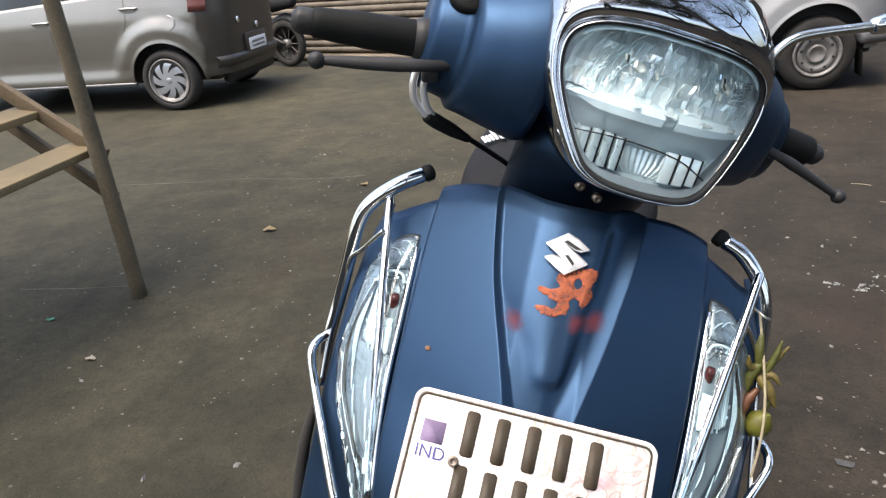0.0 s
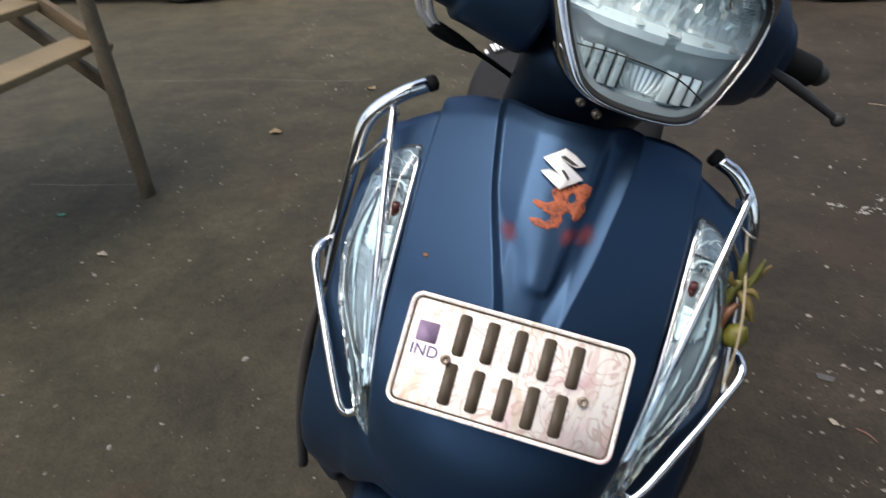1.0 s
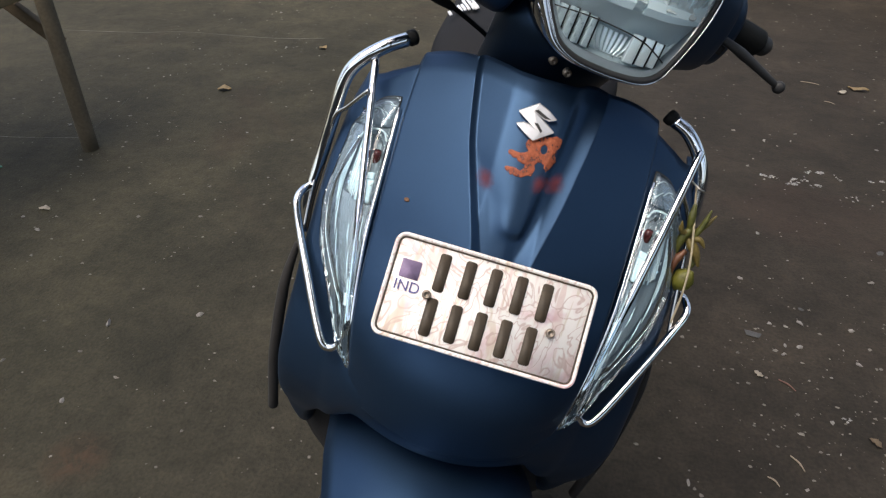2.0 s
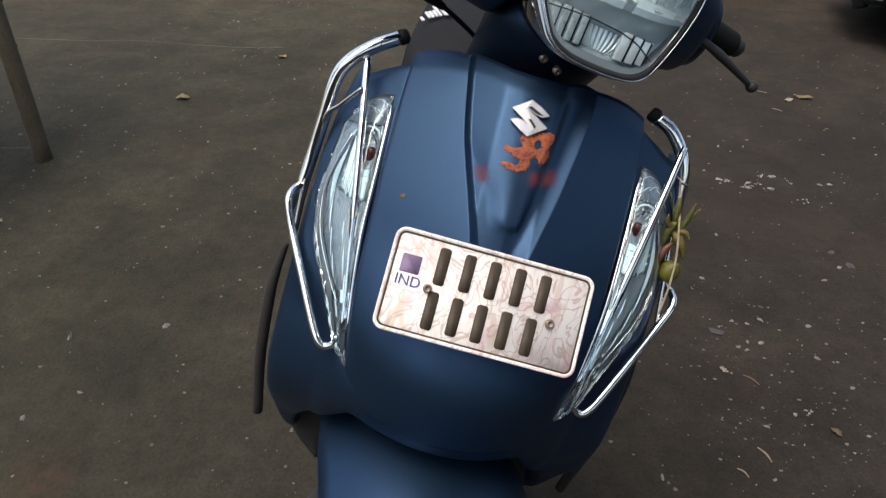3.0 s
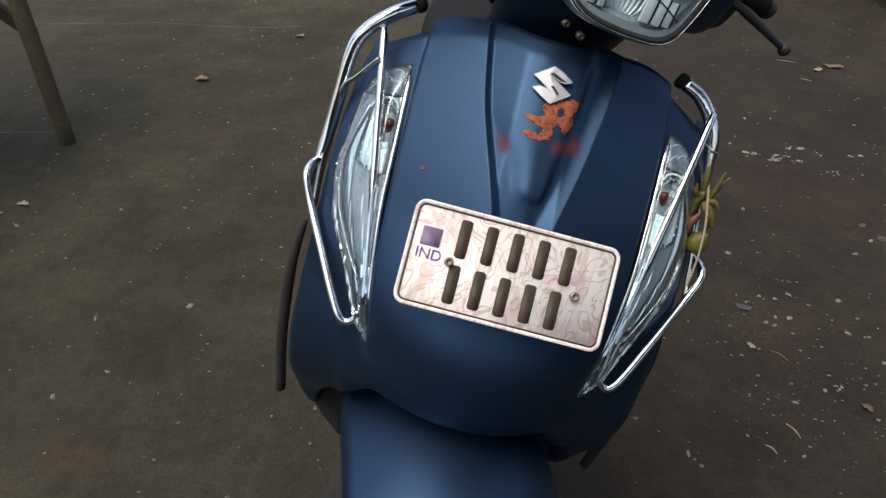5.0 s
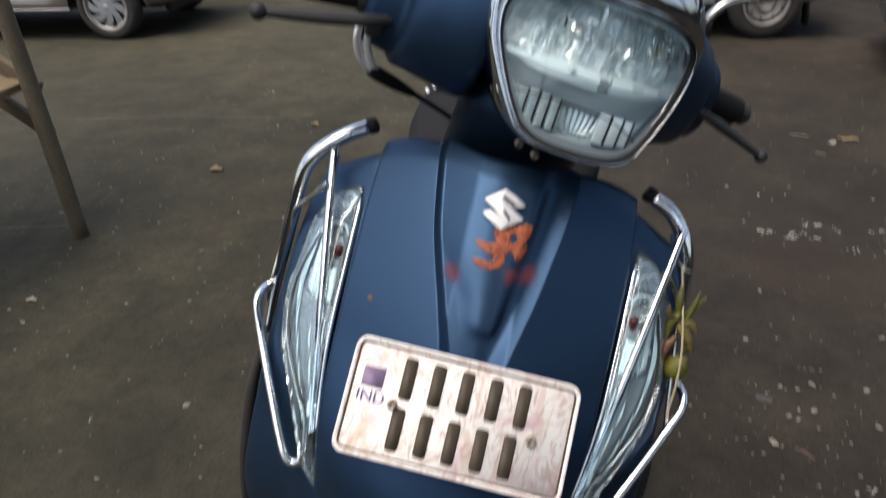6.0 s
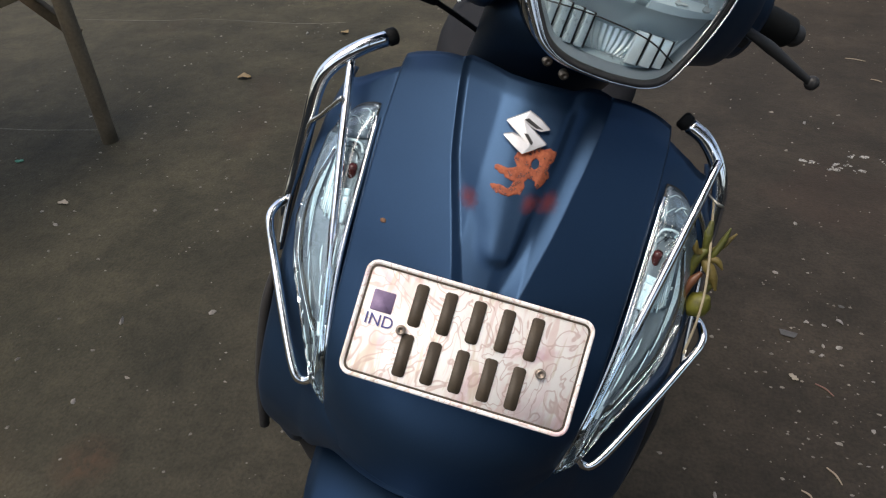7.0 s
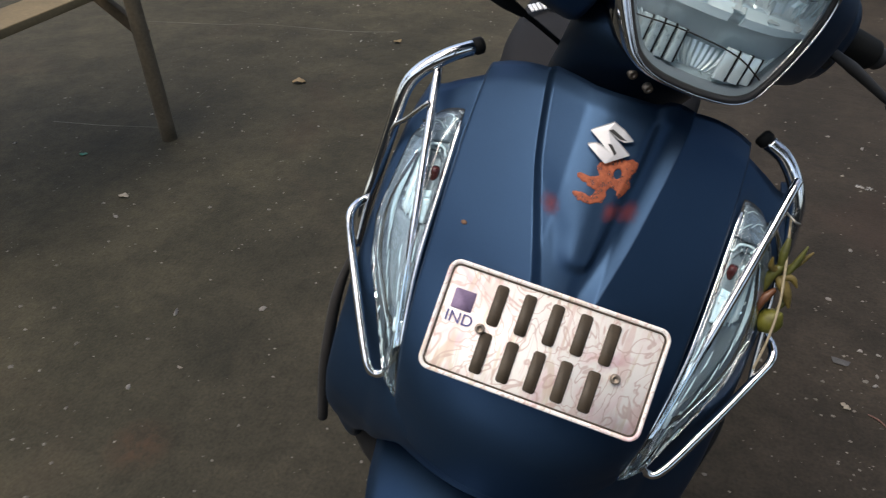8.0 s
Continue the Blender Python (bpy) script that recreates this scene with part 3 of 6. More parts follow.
for s in (-1, 1):
    side = part("position_lamp", sheet(lambda u, v: lamp_patch(s, 0.004, -0.008, u, v), 12, 30, 0.006, direction=(0, 1, 0)), BLACK, scooter, "side lamp cluster with clear lens")

    def at(u, v, lift=0.012):
        return lamp_patch(s, lift, 0, u, v)

    def pane(u0, u1, v0, v1, lift, lean=0.0, slant=0.0, nu=5, nv=8):
        """A flat piece inside the lamp, between two shares of its width and height."""
        return sheet(lambda u, v: at(u0 + (u1 - u0) * u + slant * v, v0 + (v1 - v0) * v, lift - lean * u), nu, nv, 0.002, direction=(0, 1, 0))

    part("reflector", sheet(lambda u, v: lamp_patch(s, 0.005, 0.035, u, v), 24, 50, 0.002, direction=(0, 1, 0)), LAMPMIST, side, "misty grey lamp housing")
    part("top_visor", pane(0.04, 0.94, 0.012, 0.105, 0.010), LAMPMIST, side, "misty glassy cap")
    for u0, u1, v0, v1 in ((0.10, 0.42, 0.030, 0.018), (0.30, 0.62, 0.060, 0.035), (0.12, 0.30, 0.075, 0.050), (0.55, 0.86, 0.045, 0.075)):
        part("cap_crease", tube([at(u0, v0, 0.0125), at((u0 + u1) / 2, (v0 + v1) / 2 - 0.006, 0.013), at(u1, v1, 0.0125)], 0.0006, 6, 3), LAMPWHITE, side)
    part("arch", tube([at(0.06, 0.150), at(0.14, 0.122, 0.014), at(0.34, 0.108, 0.015), at(0.56, 0.122, 0.014), at(0.66, 0.155)], 0.0013, 8), LAMPWHITE, side, "pale arch over the bulb")
    part("arch", tube([at(0.10, 0.170), at(0.20, 0.142, 0.014), at(0.36, 0.130, 0.015), at(0.52, 0.144, 0.014)], 0.0008, 8), SMOKEDTRIM, side)
    part("bulb_box", pane(0.06, 0.60, 0.145, 0.37, 0.0085), LAMPPANEL, side, "grey box behind the bulb")
    b0 = Vector(at(0.16, 0.215, 0.009))
    part("bulb", lathe([(0.001, -0.010), (0.0040, -0.0095), (0.0046, -0.004), (0.0044, 0.004), (0.0040, 0.0085), (0.001, 0.009)], 16, "z", at=b0), BULB, side, "reddish bulb")
    part("bulb_holder", pane(0.10, 0.34, 0.262, 0.285, 0.013), LAMPWHITE, side)
    part("crystal_block", pane(0.08, 0.36, 0.285, 0.37, 0.014), LAMPWHITE, side, "pale crystal block")
    rnd = random.Random(17)
    for k in range(9):
        u0, v0 = 0.245 + 0.040 * k, 0.150 + rnd.uniform(0.0, 0.10) if k > 2 else 0.285
        part("crystal_pillar", tube([at(u0, v0, 0.012), at(u0 - 0.004, (v0 + 0.36) / 2, 0.0135), at(u0 - 0.012, 0.355 + rnd.uniform(-0.02, 0.02), 0.012)], rnd.uniform(0.0007, 0.0013), 6, 2), rnd.choice((LAMPWHITE, LAMPGREY, REFLECT)), side)
    # random light and dark chips, added to imitate sparkle behind the lens
    for k in range(30):
        u0, v0 = rnd.uniform(0.08, 0.60), rnd.uniform(0.115, 0.345) if k > 11 else rnd.uniform(0.108, 0.150)
        if abs(u0 - 0.16) < 0.12 and 0.15 < v0 < 0.27:
            continue
        part("facet", box((rnd.uniform(0.0008, 0.0022), 0.0012, rnd.uniform(0.002, 0.0055)), at(u0, v0, 0.014), pose(0, 0, 0, rnd.uniform(-50, 10), rnd.uniform(-25, 25), rnd.uniform(-30, 30))), rnd.choice((LAMPWHITE, REFLECT, LAMPSMOKE, CHROME)), side, smooth=False)
    part("lower_panel", sheet(lambda u, v: at(0.05 + (0.64 - 0.34 * v ** 1.6) * u, 0.375 + 0.315 * v, 0.0095 - 0.003 * u), 8, 10, 0.002, direction=(0, 1, 0)), LAMPPANEL, side, "flat grey lower panel")
    part("contour", tube([at(0.64, 0.14, 0.012), at(0.77, 0.26, 0.013), at(0.82, 0.38, 0.013), at(0.72, 0.53, 0.013), at(0.50, 0.66, 0.013), at(0.30, 0.73, 0.012)], 0.0011, 8), BLACK, side, "dark curved inner edge")
    part("contour", tube([at(0.69, 0.15, 0.013), at(0.82, 0.27, 0.014), at(0.87, 0.39, 0.014), at(0.77, 0.55, 0.014), at(0.54, 0.69, 0.014), at(0.32, 0.75, 0.013)], 0.0007, 8), CHROME, side)
    for k in range(4):
        part("stripe", tube([at(0.66 + 0.028 * k, 0.20 + 0.02 * k, 0.0105), at(0.69 + 0.026 * k, 0.33, 0.0105), at(0.63 + 0.026 * k, 0.47 - 0.02 * k, 0.0105)], 0.0005, 6, 3), LAMPWHITE, side)
    part("lower_mask", sheet(lambda u, v: at(0.04 + 0.52 * u, 0.73 + 0.26 * v, 0.0085), 5, 8, 0.002, direction=(0, 1, 0)), LAMPSMOKE, side, "dark lower mask")
    for k in range(8):
        u0, v0 = 0.10 + 0.075 * k, 0.42 + 0.045 * (k * 5 % 7)
        part("stroke", tube([at(u0, v0, 0.0115), at(u0 - 0.012, v0 + 0.04, 0.0125), at(u0 - 0.035, v0 + rnd.uniform(0.07, 0.13), 0.0115)], [0.0004, rnd.uniform(0.0007, 0.0013), 0.0003], 6, 2), LAMPWHITE, side)
    part("tip_block", pane(0.03, 0.24, 0.70, 0.745, 0.012), REFLECT, side)
    for k in range(8):
        v0 = 0.56 + 0.052 * k
        u0 = lerp_table([(0.56, 0.90), (0.70, 0.74), (0.98, 0.62)], v0)
        part("blade", tube([at(u0 + 0.05 * (-1) ** k, v0, 0.012), at(u0 - 0.03 * (-1) ** k, v0 + 0.030, 0.0145), at(u0 + 0.02, v0 + 0.064, 0.012)], [0.0007, rnd.uniform(0.0013, 0.0024), 0.0006], 6, 3), rnd.choice((CHROME, LAMPWHITE, REFLECT)), side, smooth=False)
    lens = part("lens", sheet(lambda u, v: lamp_patch(s, 0.019, 0.0, u, v), 16, 40, 0.002, direction=(0, 1, 0)), LENS, side, "clear plastic lens")
    lens.visible_shadow = False
    part("chrome_strip", tube([lamp_patch(s, 0.010, 0, -0.04, v) for v in (0.04, 0.3, 0.5, 0.7, 0.85, 1.0)], 0.0024, 8), CHROME, side, "thin chrome strip")

# emblem: one folded bright bar, its dark reflections painted as two patches
def emblem_piece(outline, low, high):
    bm = bmesh.new()
    ring_loft(bm, [[(x, front_y(x, z, 0.012) - lift, z) for x, z in outline] for lift in (low, high)])
    return bm


emblem = part("emblem", emblem_piece([(-0.0211, 1.0284), (-0.0031, 1.0381), (0.008, 1.0348), (0.0178, 1.0297), (0.0107, 1.0276), (0.0046, 1.0283), (-0.0066, 1.0322), (0.0184, 1.0204),
                                      (-0.0001, 1.0114), (-0.0086, 1.0146), (-0.0202, 1.0195), (-0.0132, 1.0218), (-0.0045, 1.0213), (0.0044, 1.0175)], 0.0, 0.0028), BADGE, scooter, "slanted bright emblem", smooth=False)
for quad in ([(-0.0056, 1.0325), (-0.0025, 1.0338), (0.0122, 1.0291), (0.0060, 1.0290)], [(-0.0028, 1.0240), (0.0004, 1.0243), (0.0066, 1.0200), (0.0056, 1.0182)]):
    part("facet", emblem_piece(quad, 0.002, 0.0034), BLACK, emblem, "dark patch painted as a reflection", smooth=False)

# vermilion mark


def speck(name, x, z, rx, rz, turn, material, label):
    """A small flat fleck on the apron with an uneven outline."""
    bm = bmesh.new()
    r = random.Random(7)
    edge = [1 + r.uniform(-0.22, 0.18) for k in range(30)]
    rings = []
    for g, lift in ((1.0, 0.0), (0.94, 0.0012), (0.6, 0.0018), (0.05, 0.0019)):
        ring = []
        for k, w in enumerate(edge):
            t = 2 * math.pi * k / 30
            px, pz = rx * w * g * math.cos(t), rz * w * g * math.sin(t)
            xx, zz = x + px * math.cos(turn) - pz * math.sin(turn), z + px * math.sin(turn) + pz * math.cos(turn)
            ring.append((xx, shell_y(xx, zz) - 0.0118 + groove(xx, zz) - lift, zz))
        rings.append(ring)
    ring_loft(bm, rings)
    return part(name, bm, material, scooter, label)


MARK = [(0.0, 1.0114), (0.0146, 1.0150), (0.0273, 1.0155), (0.0296, 1.0089), (0.0262, 1.0025), (0.0286, 0.9967), (0.0248, 0.9912), (0.0195, 0.9899), (0.0164, 0.9955), (0.0095, 0.9941), (0.0096, 0.9863), (0.003, 0.9837),
        (-0.0098, 0.9824), (-0.0186, 0.9837), (-0.018, 0.987), (-0.003, 0.9875), (-0.0018, 0.9917), (-0.0133, 0.9943), (-0.0194, 0.9955), (-0.0197, 0.9986), (-0.0096, 0.9991), (-0.0018, 1.0013), (-0.0057, 1.0054), (-0.0041, 1.0094)]


def smear(outline, hole, material, name, label):
    """A thin crust on the apron with a ragged outline and a bare spot."""
    r = random.Random(6)
    loop = [Vector((q.x + r.gauss(0, 0.0005), 0, q.z + r.gauss(0, 0.0005))) for q in spline([Vector((x, 0, z)) for x, z in outline + outline[:1]], 5)[:-1]]
    hx, hz, hr = hole

    def covered(x, z):
        odd = False
        for a, b in zip(loop, loop[1:] + loop[:1]):
            if (a.z > z) != (b.z > z) and x < a.x + (z - a.z) * (b.x - a.x) / (b.z - a.z):
                odd = not odd
        return odd and math.hypot(x - hx, z - hz) > hr
    bm = bmesh.new()
    step, nodes = 0.0007, {}

    def node(i, k):
        if (i, k) not in nodes:
            x, z = -0.024 + i * step, 0.978 + k * step
            nodes[i, k] = bm.verts.new((x, 0, z))
        return nodes[i, k]
    for i in range(82):
        for k in range(58):
            if covered(-0.024 + (i + 0.5) * step, 0.978 + (k + 0.5) * step):
                bm.faces.new([node(i, k), node(i + 1, k), node(i + 1, k + 1), node(i, k + 1)])
    rim = [v for v in bm.verts if v.is_boundary]
    for q in range(3):
        for v in rim:
            near = [e.other_vert(v).co for e in v.link_edges if e.is_boundary]
            v.co = v.co * 0.4 + (near[0] + near[1]) * 0.3
    edge = set(rim)
    for v in bm.verts:
        v.co.y = front_y(v.co.x, v.co.z, 0.012) + groove(v.co.x, v.co.z) - (0.0004 if v in edge else 0.0013 + 0.0006 * noise.noise(v.co * 220))
    return part(name, bm, material, scooter, label)


smear(MARK, (0.0138, 1.0052, 0.0034), PASTE, "paste_mark", "smeared orange vermilion paste mark")


def powder(x, z, r):
    """A soft dusting of red powder on the paint, thinning outwards."""
    def patch(u, v):
        xx, zz = x + (2 * u - 1) * r, z + (2 * v - 1) * r * 0.8
        return (xx, shell_y(xx, zz) - 0.0127 + groove(xx, zz), zz)
    part("powder_spot", sheet(patch, 12, 12), KUMKUM, scooter, "dusting of red powder")


powder(-0.034, 0.970, 0.014)
powder(0.034, 0.979, 0.014)
powder(0.0185, 0.980, 0.012)
speck("rust_speck", -0.105, 0.924, 0.0032, 0.0016, 0.3, RUST, "small rusty speck")

# number plate
PM = Matrix.Translation((0.0, -0.019, 0.885)) @ pose(0, 0, 0, -41, 0, 0)
bm = bmesh.new()


def round_rect(w, h, r, n=6):
    out = []
    for cx, cz, a0 in ((w / 2 - r, h / 2 - r, 0), (-w / 2 + r, h / 2 - r, 90), (-w / 2 + r, -h / 2 + r, 180), (w / 2 - r, -h / 2 + r, 270)):
        for k in range(n + 1):
            a = radians(a0 + 90 * k / n)
            out.append((cx + r * math.cos(a), cz + r * math.sin(a)))
    return out


def slab(w, h, r, y0, y1, bm=None, at=(0, 0)):
    bm = bm or bmesh.new()
    ring_loft(bm, [[(x + at[0], y0, z + at[1]) for x, z in round_rect(w, h, r)], [(x + at[0], y1, z + at[1]) for x, z in round_rect(w, h, r)]])
    return bm


plate = part("number_plate", slab(0.199, 0.099, 0.010, 0.0, -0.0016), PLATE, scooter, "white number plate smeared pinkish and overpainted", PM)
bm = bmesh.new()
ring_loft(bm, [[(x, y, z) for x, z in round_rect(w, h, r)] for w, h, r, y in ((0.2015, 0.1015, 0.011, 0.001), (0.2015, 0.1015, 0.011, -0.003), (0.197, 0.097, 0.0085, -0.0035), (0.194, 0.094, 0.007, -0.0018))], caps=False)
part("raised_rim", bm, PLATE, plate, "raised pale rim")
bm = bmesh.new()
ring_loft(bm, [[(x, y, z) for x, z in round_rect(w, h, r)] for w, h, r, y in ((0.1942, 0.0942, 0.0072, -0.0015), (0.1942, 0.0942, 0.0072, -0.0022), (0.1908, 0.0908, 0.006, -0.0022), (0.1908, 0.0908, 0.006, -0.0015))], caps=False)
part("border_line", bm, CHAR, plate, "dark border line")
for k in range(5):
    part("character_bar", slab(0.0110, 0.037, 0.003, -0.001, -0.0026, at=(-0.049 + 0.0255 * k, 0.022)), CHAR, plate, "dark brown character bar")
    part("character_bar", slab(0.0110, 0.037, 0.003, -0.001, -0.0026, at=(-0.050 + 0.0247 * k, -0.022)), CHAR, plate, "dark brown character bar")
part("hologram", slab(0.019, 0.018, 0.001, -0.001, -0.0021, at=(-0.079, 0.017)), HOLO, plate, "square lilac hologram sticker")
letters = bpy.data.curves.new("lettering", 'FONT')
letters.body, letters.size, letters.align_x, letters.align_y, letters.extrude = "IND", 0.0145, 'CENTER', 'CENTER', 0.0003
tmp = new("lettering", letters)
bpy.context.view_layer.update()
me = bpy.data.meshes.new_from_object(tmp.evaluated_get(bpy.context.evaluated_depsgraph_get()))
bpy.data.objects.remove(tmp)
me.materials.clear()
me.materials.append(CHAR_BLUE)
ob = new("country_lettering", me)
ob.parent = plate
ob.matrix_basis = pose(-0.078, -0.0022, 0.0, 90, 0, 0)
for x, z in ((-0.0575, -0.002), (0.066, -0.004)):
    part("bolt", lathe([(0.0045, 0.0), (0.0045, -0.004), (0.0035, -0.0055), (0.002, -0.0052), (0.0016, -0.0035), (0.0001, -0.0035)], 16, "y", at=(x, -0.001, z)), OLDSTEEL, plate, "small tarnished steel bolt")

# crash guards
GUARD = {-1: [(0.158, 0.206, 1.035), (0.178, 0.190, 1.026), (0.201, 0.180, 1.006), (0.213, 0.175, 0.981), (0.218, 0.165, 0.934), (0.222, 0.155, 0.893), (0.226, 0.140, 0.846), (0.227, 0.130, 0.800)],
         1: [(0.155, 0.222, 1.025), (0.173, 0.216, 1.018), (0.192, 0.208, 1.000), (0.204, 0.200, 0.978), (0.210, 0.190, 0.948), (0.215, 0.175, 0.905), (0.222, 0.155, 0.855), (0.224, 0.140, 0.810)]}
TIE = {-1: [(-0.179, 0.148, 0.991), (-0.200, 0.156, 0.962), (-0.214, 0.160, 0.944), (-0.220, 0.156, 0.908), (-0.2225, 0.149, 0.880), (-0.222, 0.130, 0.850), (-0.220, 0.112, 0.816)],
       1: [(0.179, 0.162, 0.973), (0.194, 0.160, 0.953), (0.203, 0.150, 0.932), (0.209, 0.125, 0.893), (0.216, 0.100, 0.846), (0.221, 0.087, 0.822)]}
for s in (-1, 1):
    def g(*pts):
        return [(s * x, y, z) for x, y, z in pts]
    main = part("crash_guard", tube(g(*GUARD[s]), 0.0078, 16), CHROME, scooter, "chrome front crash guard tube")
    p, q = Vector(GUARD[s][0]), Vector(GUARD[s][1])
    d = (p - q).normalized()
    part("end_cap", tube(g(p + d * 0.003, p + d * 0.010), 0.0088, 16), RUBBER, main, "black rubber end cap")
    part("guard_rod", tube(g((0.184, 0.183, 1.014), (0.169, 0.130, 0.962), (0.155, 0.083, 0.905), (0.142, 0.040, 0.846), (0.132, 0.005, 0.800), (0.132, -0.004, 0.773), (0.143, -0.006, 0.760), (0.157, 0.000, 0.767), (0.190, 0.045, 0.803), (0.217, 0.085, 0.832), (0.230, 0.105, 0.855), (0.229, 0.122, 0.862), (0.225, 0.142, 0.858)), 0.0046, 12), CHROME, main, "thin bent chrome rod")
    part("tie_rod", tube(TIE[s], 0.0024, 10), STEEL, main, "thin bright tie rod along the guard")
    part("mount_bracket", tube(g((0.131, -0.004, 0.768), (0.120, -0.012, 0.748), (0.114, -0.014, 0.742)), [0.004, 0.003, 0.002], 8), STEEL, main)

# fender, fork, front wheel: these turn with the bars
STEER = Matrix.Translation((0, 0.27, 1.10)) @ Matrix.Rotation(radians(22), 4, Vector((0, math.sin(radians(26)), math.cos(radians(26))))) @ Matrix.Translation((0, -0.27, -1.10))
AX = Vector((0, -0.10, 0.262))


def fender(u, v):
    a = radians(-15 + 150 * v)
    x = (2 * u - 1)
    r = 0.405 - 0.072 * abs(x) ** 2.3
    w = 0.1395 - 0.030 * smooth_step(0.55, 0.0, v) - 0.030 * smooth_step(0.78, 1.0, v)
    return (x * w - 0.0055 + 0.014 * smooth_step(0.65, 0.88, v), AX.y + 0.03 - r * math.cos(a), AX.z + r * math.sin(a))


part("front_fender", sheet(fender, 24, 40, 0.004, direction=(0, 0, -1)), PAINT, scooter, "matte blue front mudguard", STEER)


def wheel_profile(r, w):
    return [(r * 0.72, -w * 0.42), (r * 0.80, -w * 0.5), (r * 0.93, -w * 0.48), (r * 0.985, -w * 0.3), (r, 0), (r * 0.985, w * 0.3), (r * 0.93, w * 0.48), (r * 0.80, w * 0.5), (r * 0.72, w * 0.42), (r * 0.72, -w * 0.42)]


for y, m in ((AX.y, STEER), (AX.y + 1.34, None)):
    wheel = part("wheel", lathe(wheel_profile(0.262, 0.10), 48, "x", at=(0, y, AX.z)), TYRE, scooter, "black scooter tyre", m)
    rim = lathe([(0.03, -0.03), (0.03, 0.03), (0.10, 0.012), (0.17, 0.016), (0.185, 0.036), (0.192, 0.036), (0.192, -0.036), (0.185, -0.036), (0.17, -0.016), (0.10, -0.012), (0.03, -0.03)], 32, "x", at=(0, y, AX.z))
    part("rim", rim, BLACK, wheel)
for s in (-1, 1):
    part("fork_leg", tube([(s * 0.07, AX.y, AX.z), (s * 0.07, AX.y + 0.05, 0.50), (s * 0.06, 0.10, 0.74)], 0.016, 12), BLACK, scooter, "", STEER)
part("splash_guard", box((0.36, 0.02, 0.34), (0, 0.23, 0.62), pose(0, 0, 0, -14), 0.008), BLACK, scooter)

# footboard, seat and tail, behind the apron
part("inner_shield", box((0.26, 0.05, 0.58), (0, 0.30, 0.66), pose(0, 0, 0, -8), 0.02), BLACK, scooter)
part("footboard", box((0.34, 0.46, 0.06), (0, 0.52, 0.36), None, 0.02), BLACK, scooter)


bm = bmesh.new()
rings = []
for y, w, zc, h in ((0.64, 0.06, 0.56, 0.10), (0.68, 0.115, 0.57, 0.165), (0.80, 0.155, 0.58, 0.205), (0.95, 0.172, 0.59, 0.21), (1.10, 0.175, 0.615, 0.195), (1.25, 0.168, 0.65, 0.17), (1.40, 0.150, 0.69, 0.135), (1.52, 0.115, 0.725, 0.095), (1.60, 0.07, 0.75, 0.055), (1.63, 0.02, 0.76, 0.02)):
    rings.append([(w * math.copysign(abs(math.cos(t)) ** 0.8, math.cos(t)), y, zc + h * math.copysign(abs(math.sin(t)) ** 0.8, math.sin(t))) for t in (2 * math.pi * k / 32 for k in range(32))])
ring_loft(bm, rings)
part("rear_body", bm, PAINT, scooter, "matte blue rear body")


def saddle(u, v):
    y = 0.60 + 0.86 * v
    a = math.pi * (u - 0.5)
    w = 0.150 + 0.056 * smooth_step(0, 0.35, v)
    top = 0.79 + 0.085 * smooth_step(-0.05, 0.40, v)
    return (math.sin(a) * w, y, top - 0.12 + 0.12 * max(0.0, math.cos(a)) ** 0.45)


seat = part("seat", sheet(saddle, 28, 24, 0.01, direction=(0, 0, -1)), SEAT, scooter, "black seat with white print")
for dx, dy, ln in ((0.016, 0.012, 0.060), (0.025, 0.016, 0.060), (0.033, 0.020, 0.060), (0.036, -0.004, 0.034), (0.000, -0.020, 0.034), (0.007, -0.016, 0.034), (0.014, -0.010, 0.034), (-0.008, -0.050, 0.020)):
    part("print_bar", box((0.0062, ln, 0.003), (-0.178 + dx, 0.965 + dy, 0.858 + 0.35 * dx), pose(0, 0, 0, 0, -28, 24)), WHITEPRINT, seat, "white print bar")
part("side_stand", tube([(0.08, 0.62, 0.34), (0.15, 0.60, 0.16), (0.205, 0.60, -0.043)], 0.010, 10), BLACK, scooter)
part("engine_block", box((0.20, 0.55, 0.20), (0.03, 1.05, 0.33), None, 0.04), BLACK, scooter)

# ---- steering head: turned to the scooter's left about the raked steering axis ----
HEAD = Matrix.Translation((0, 0.27, 1.10)) @ Matrix.Rotation(radians(22), 4, Vector((0, math.sin(radians(26)), math.cos(radians(26)))))

LENS_HALF = [(0.0, 0.1195), (0.040, 0.118), (0.072, 0.112), (0.091, 0.101), (0.098, 0.085), (0.095, 0.062), (0.083, 0.036), (0.068, 0.012), (0.056, -0.001), (0.036, -0.0075), (0.0, -0.009)]


def lens_outline(n=72):
    half = [Vector((x, 0, z)) for x, z in LENS_HALF]
    line = spline(half, 6)
    pts = line + [Vector((-q.x, 0, q.z)) for q in reversed(line[1:-1])]
    return pts


OUT = lens_outline()


def lens_y(x, z):
    return -0.150 + 0.24 * z + 3.2 * x * x


def head_ring(scale, back, lift=0.0, top=0.0, cz=0.058):
    ring = []
    for q in OUT:
        x, z = q.x * scale, cz + (q.z - cz) * scale
        if z > cz:
            z += top * (z - cz) / 0.07
        ring.append((x, lens_y(q.x, q.z) + back - lift, z))
    return ring


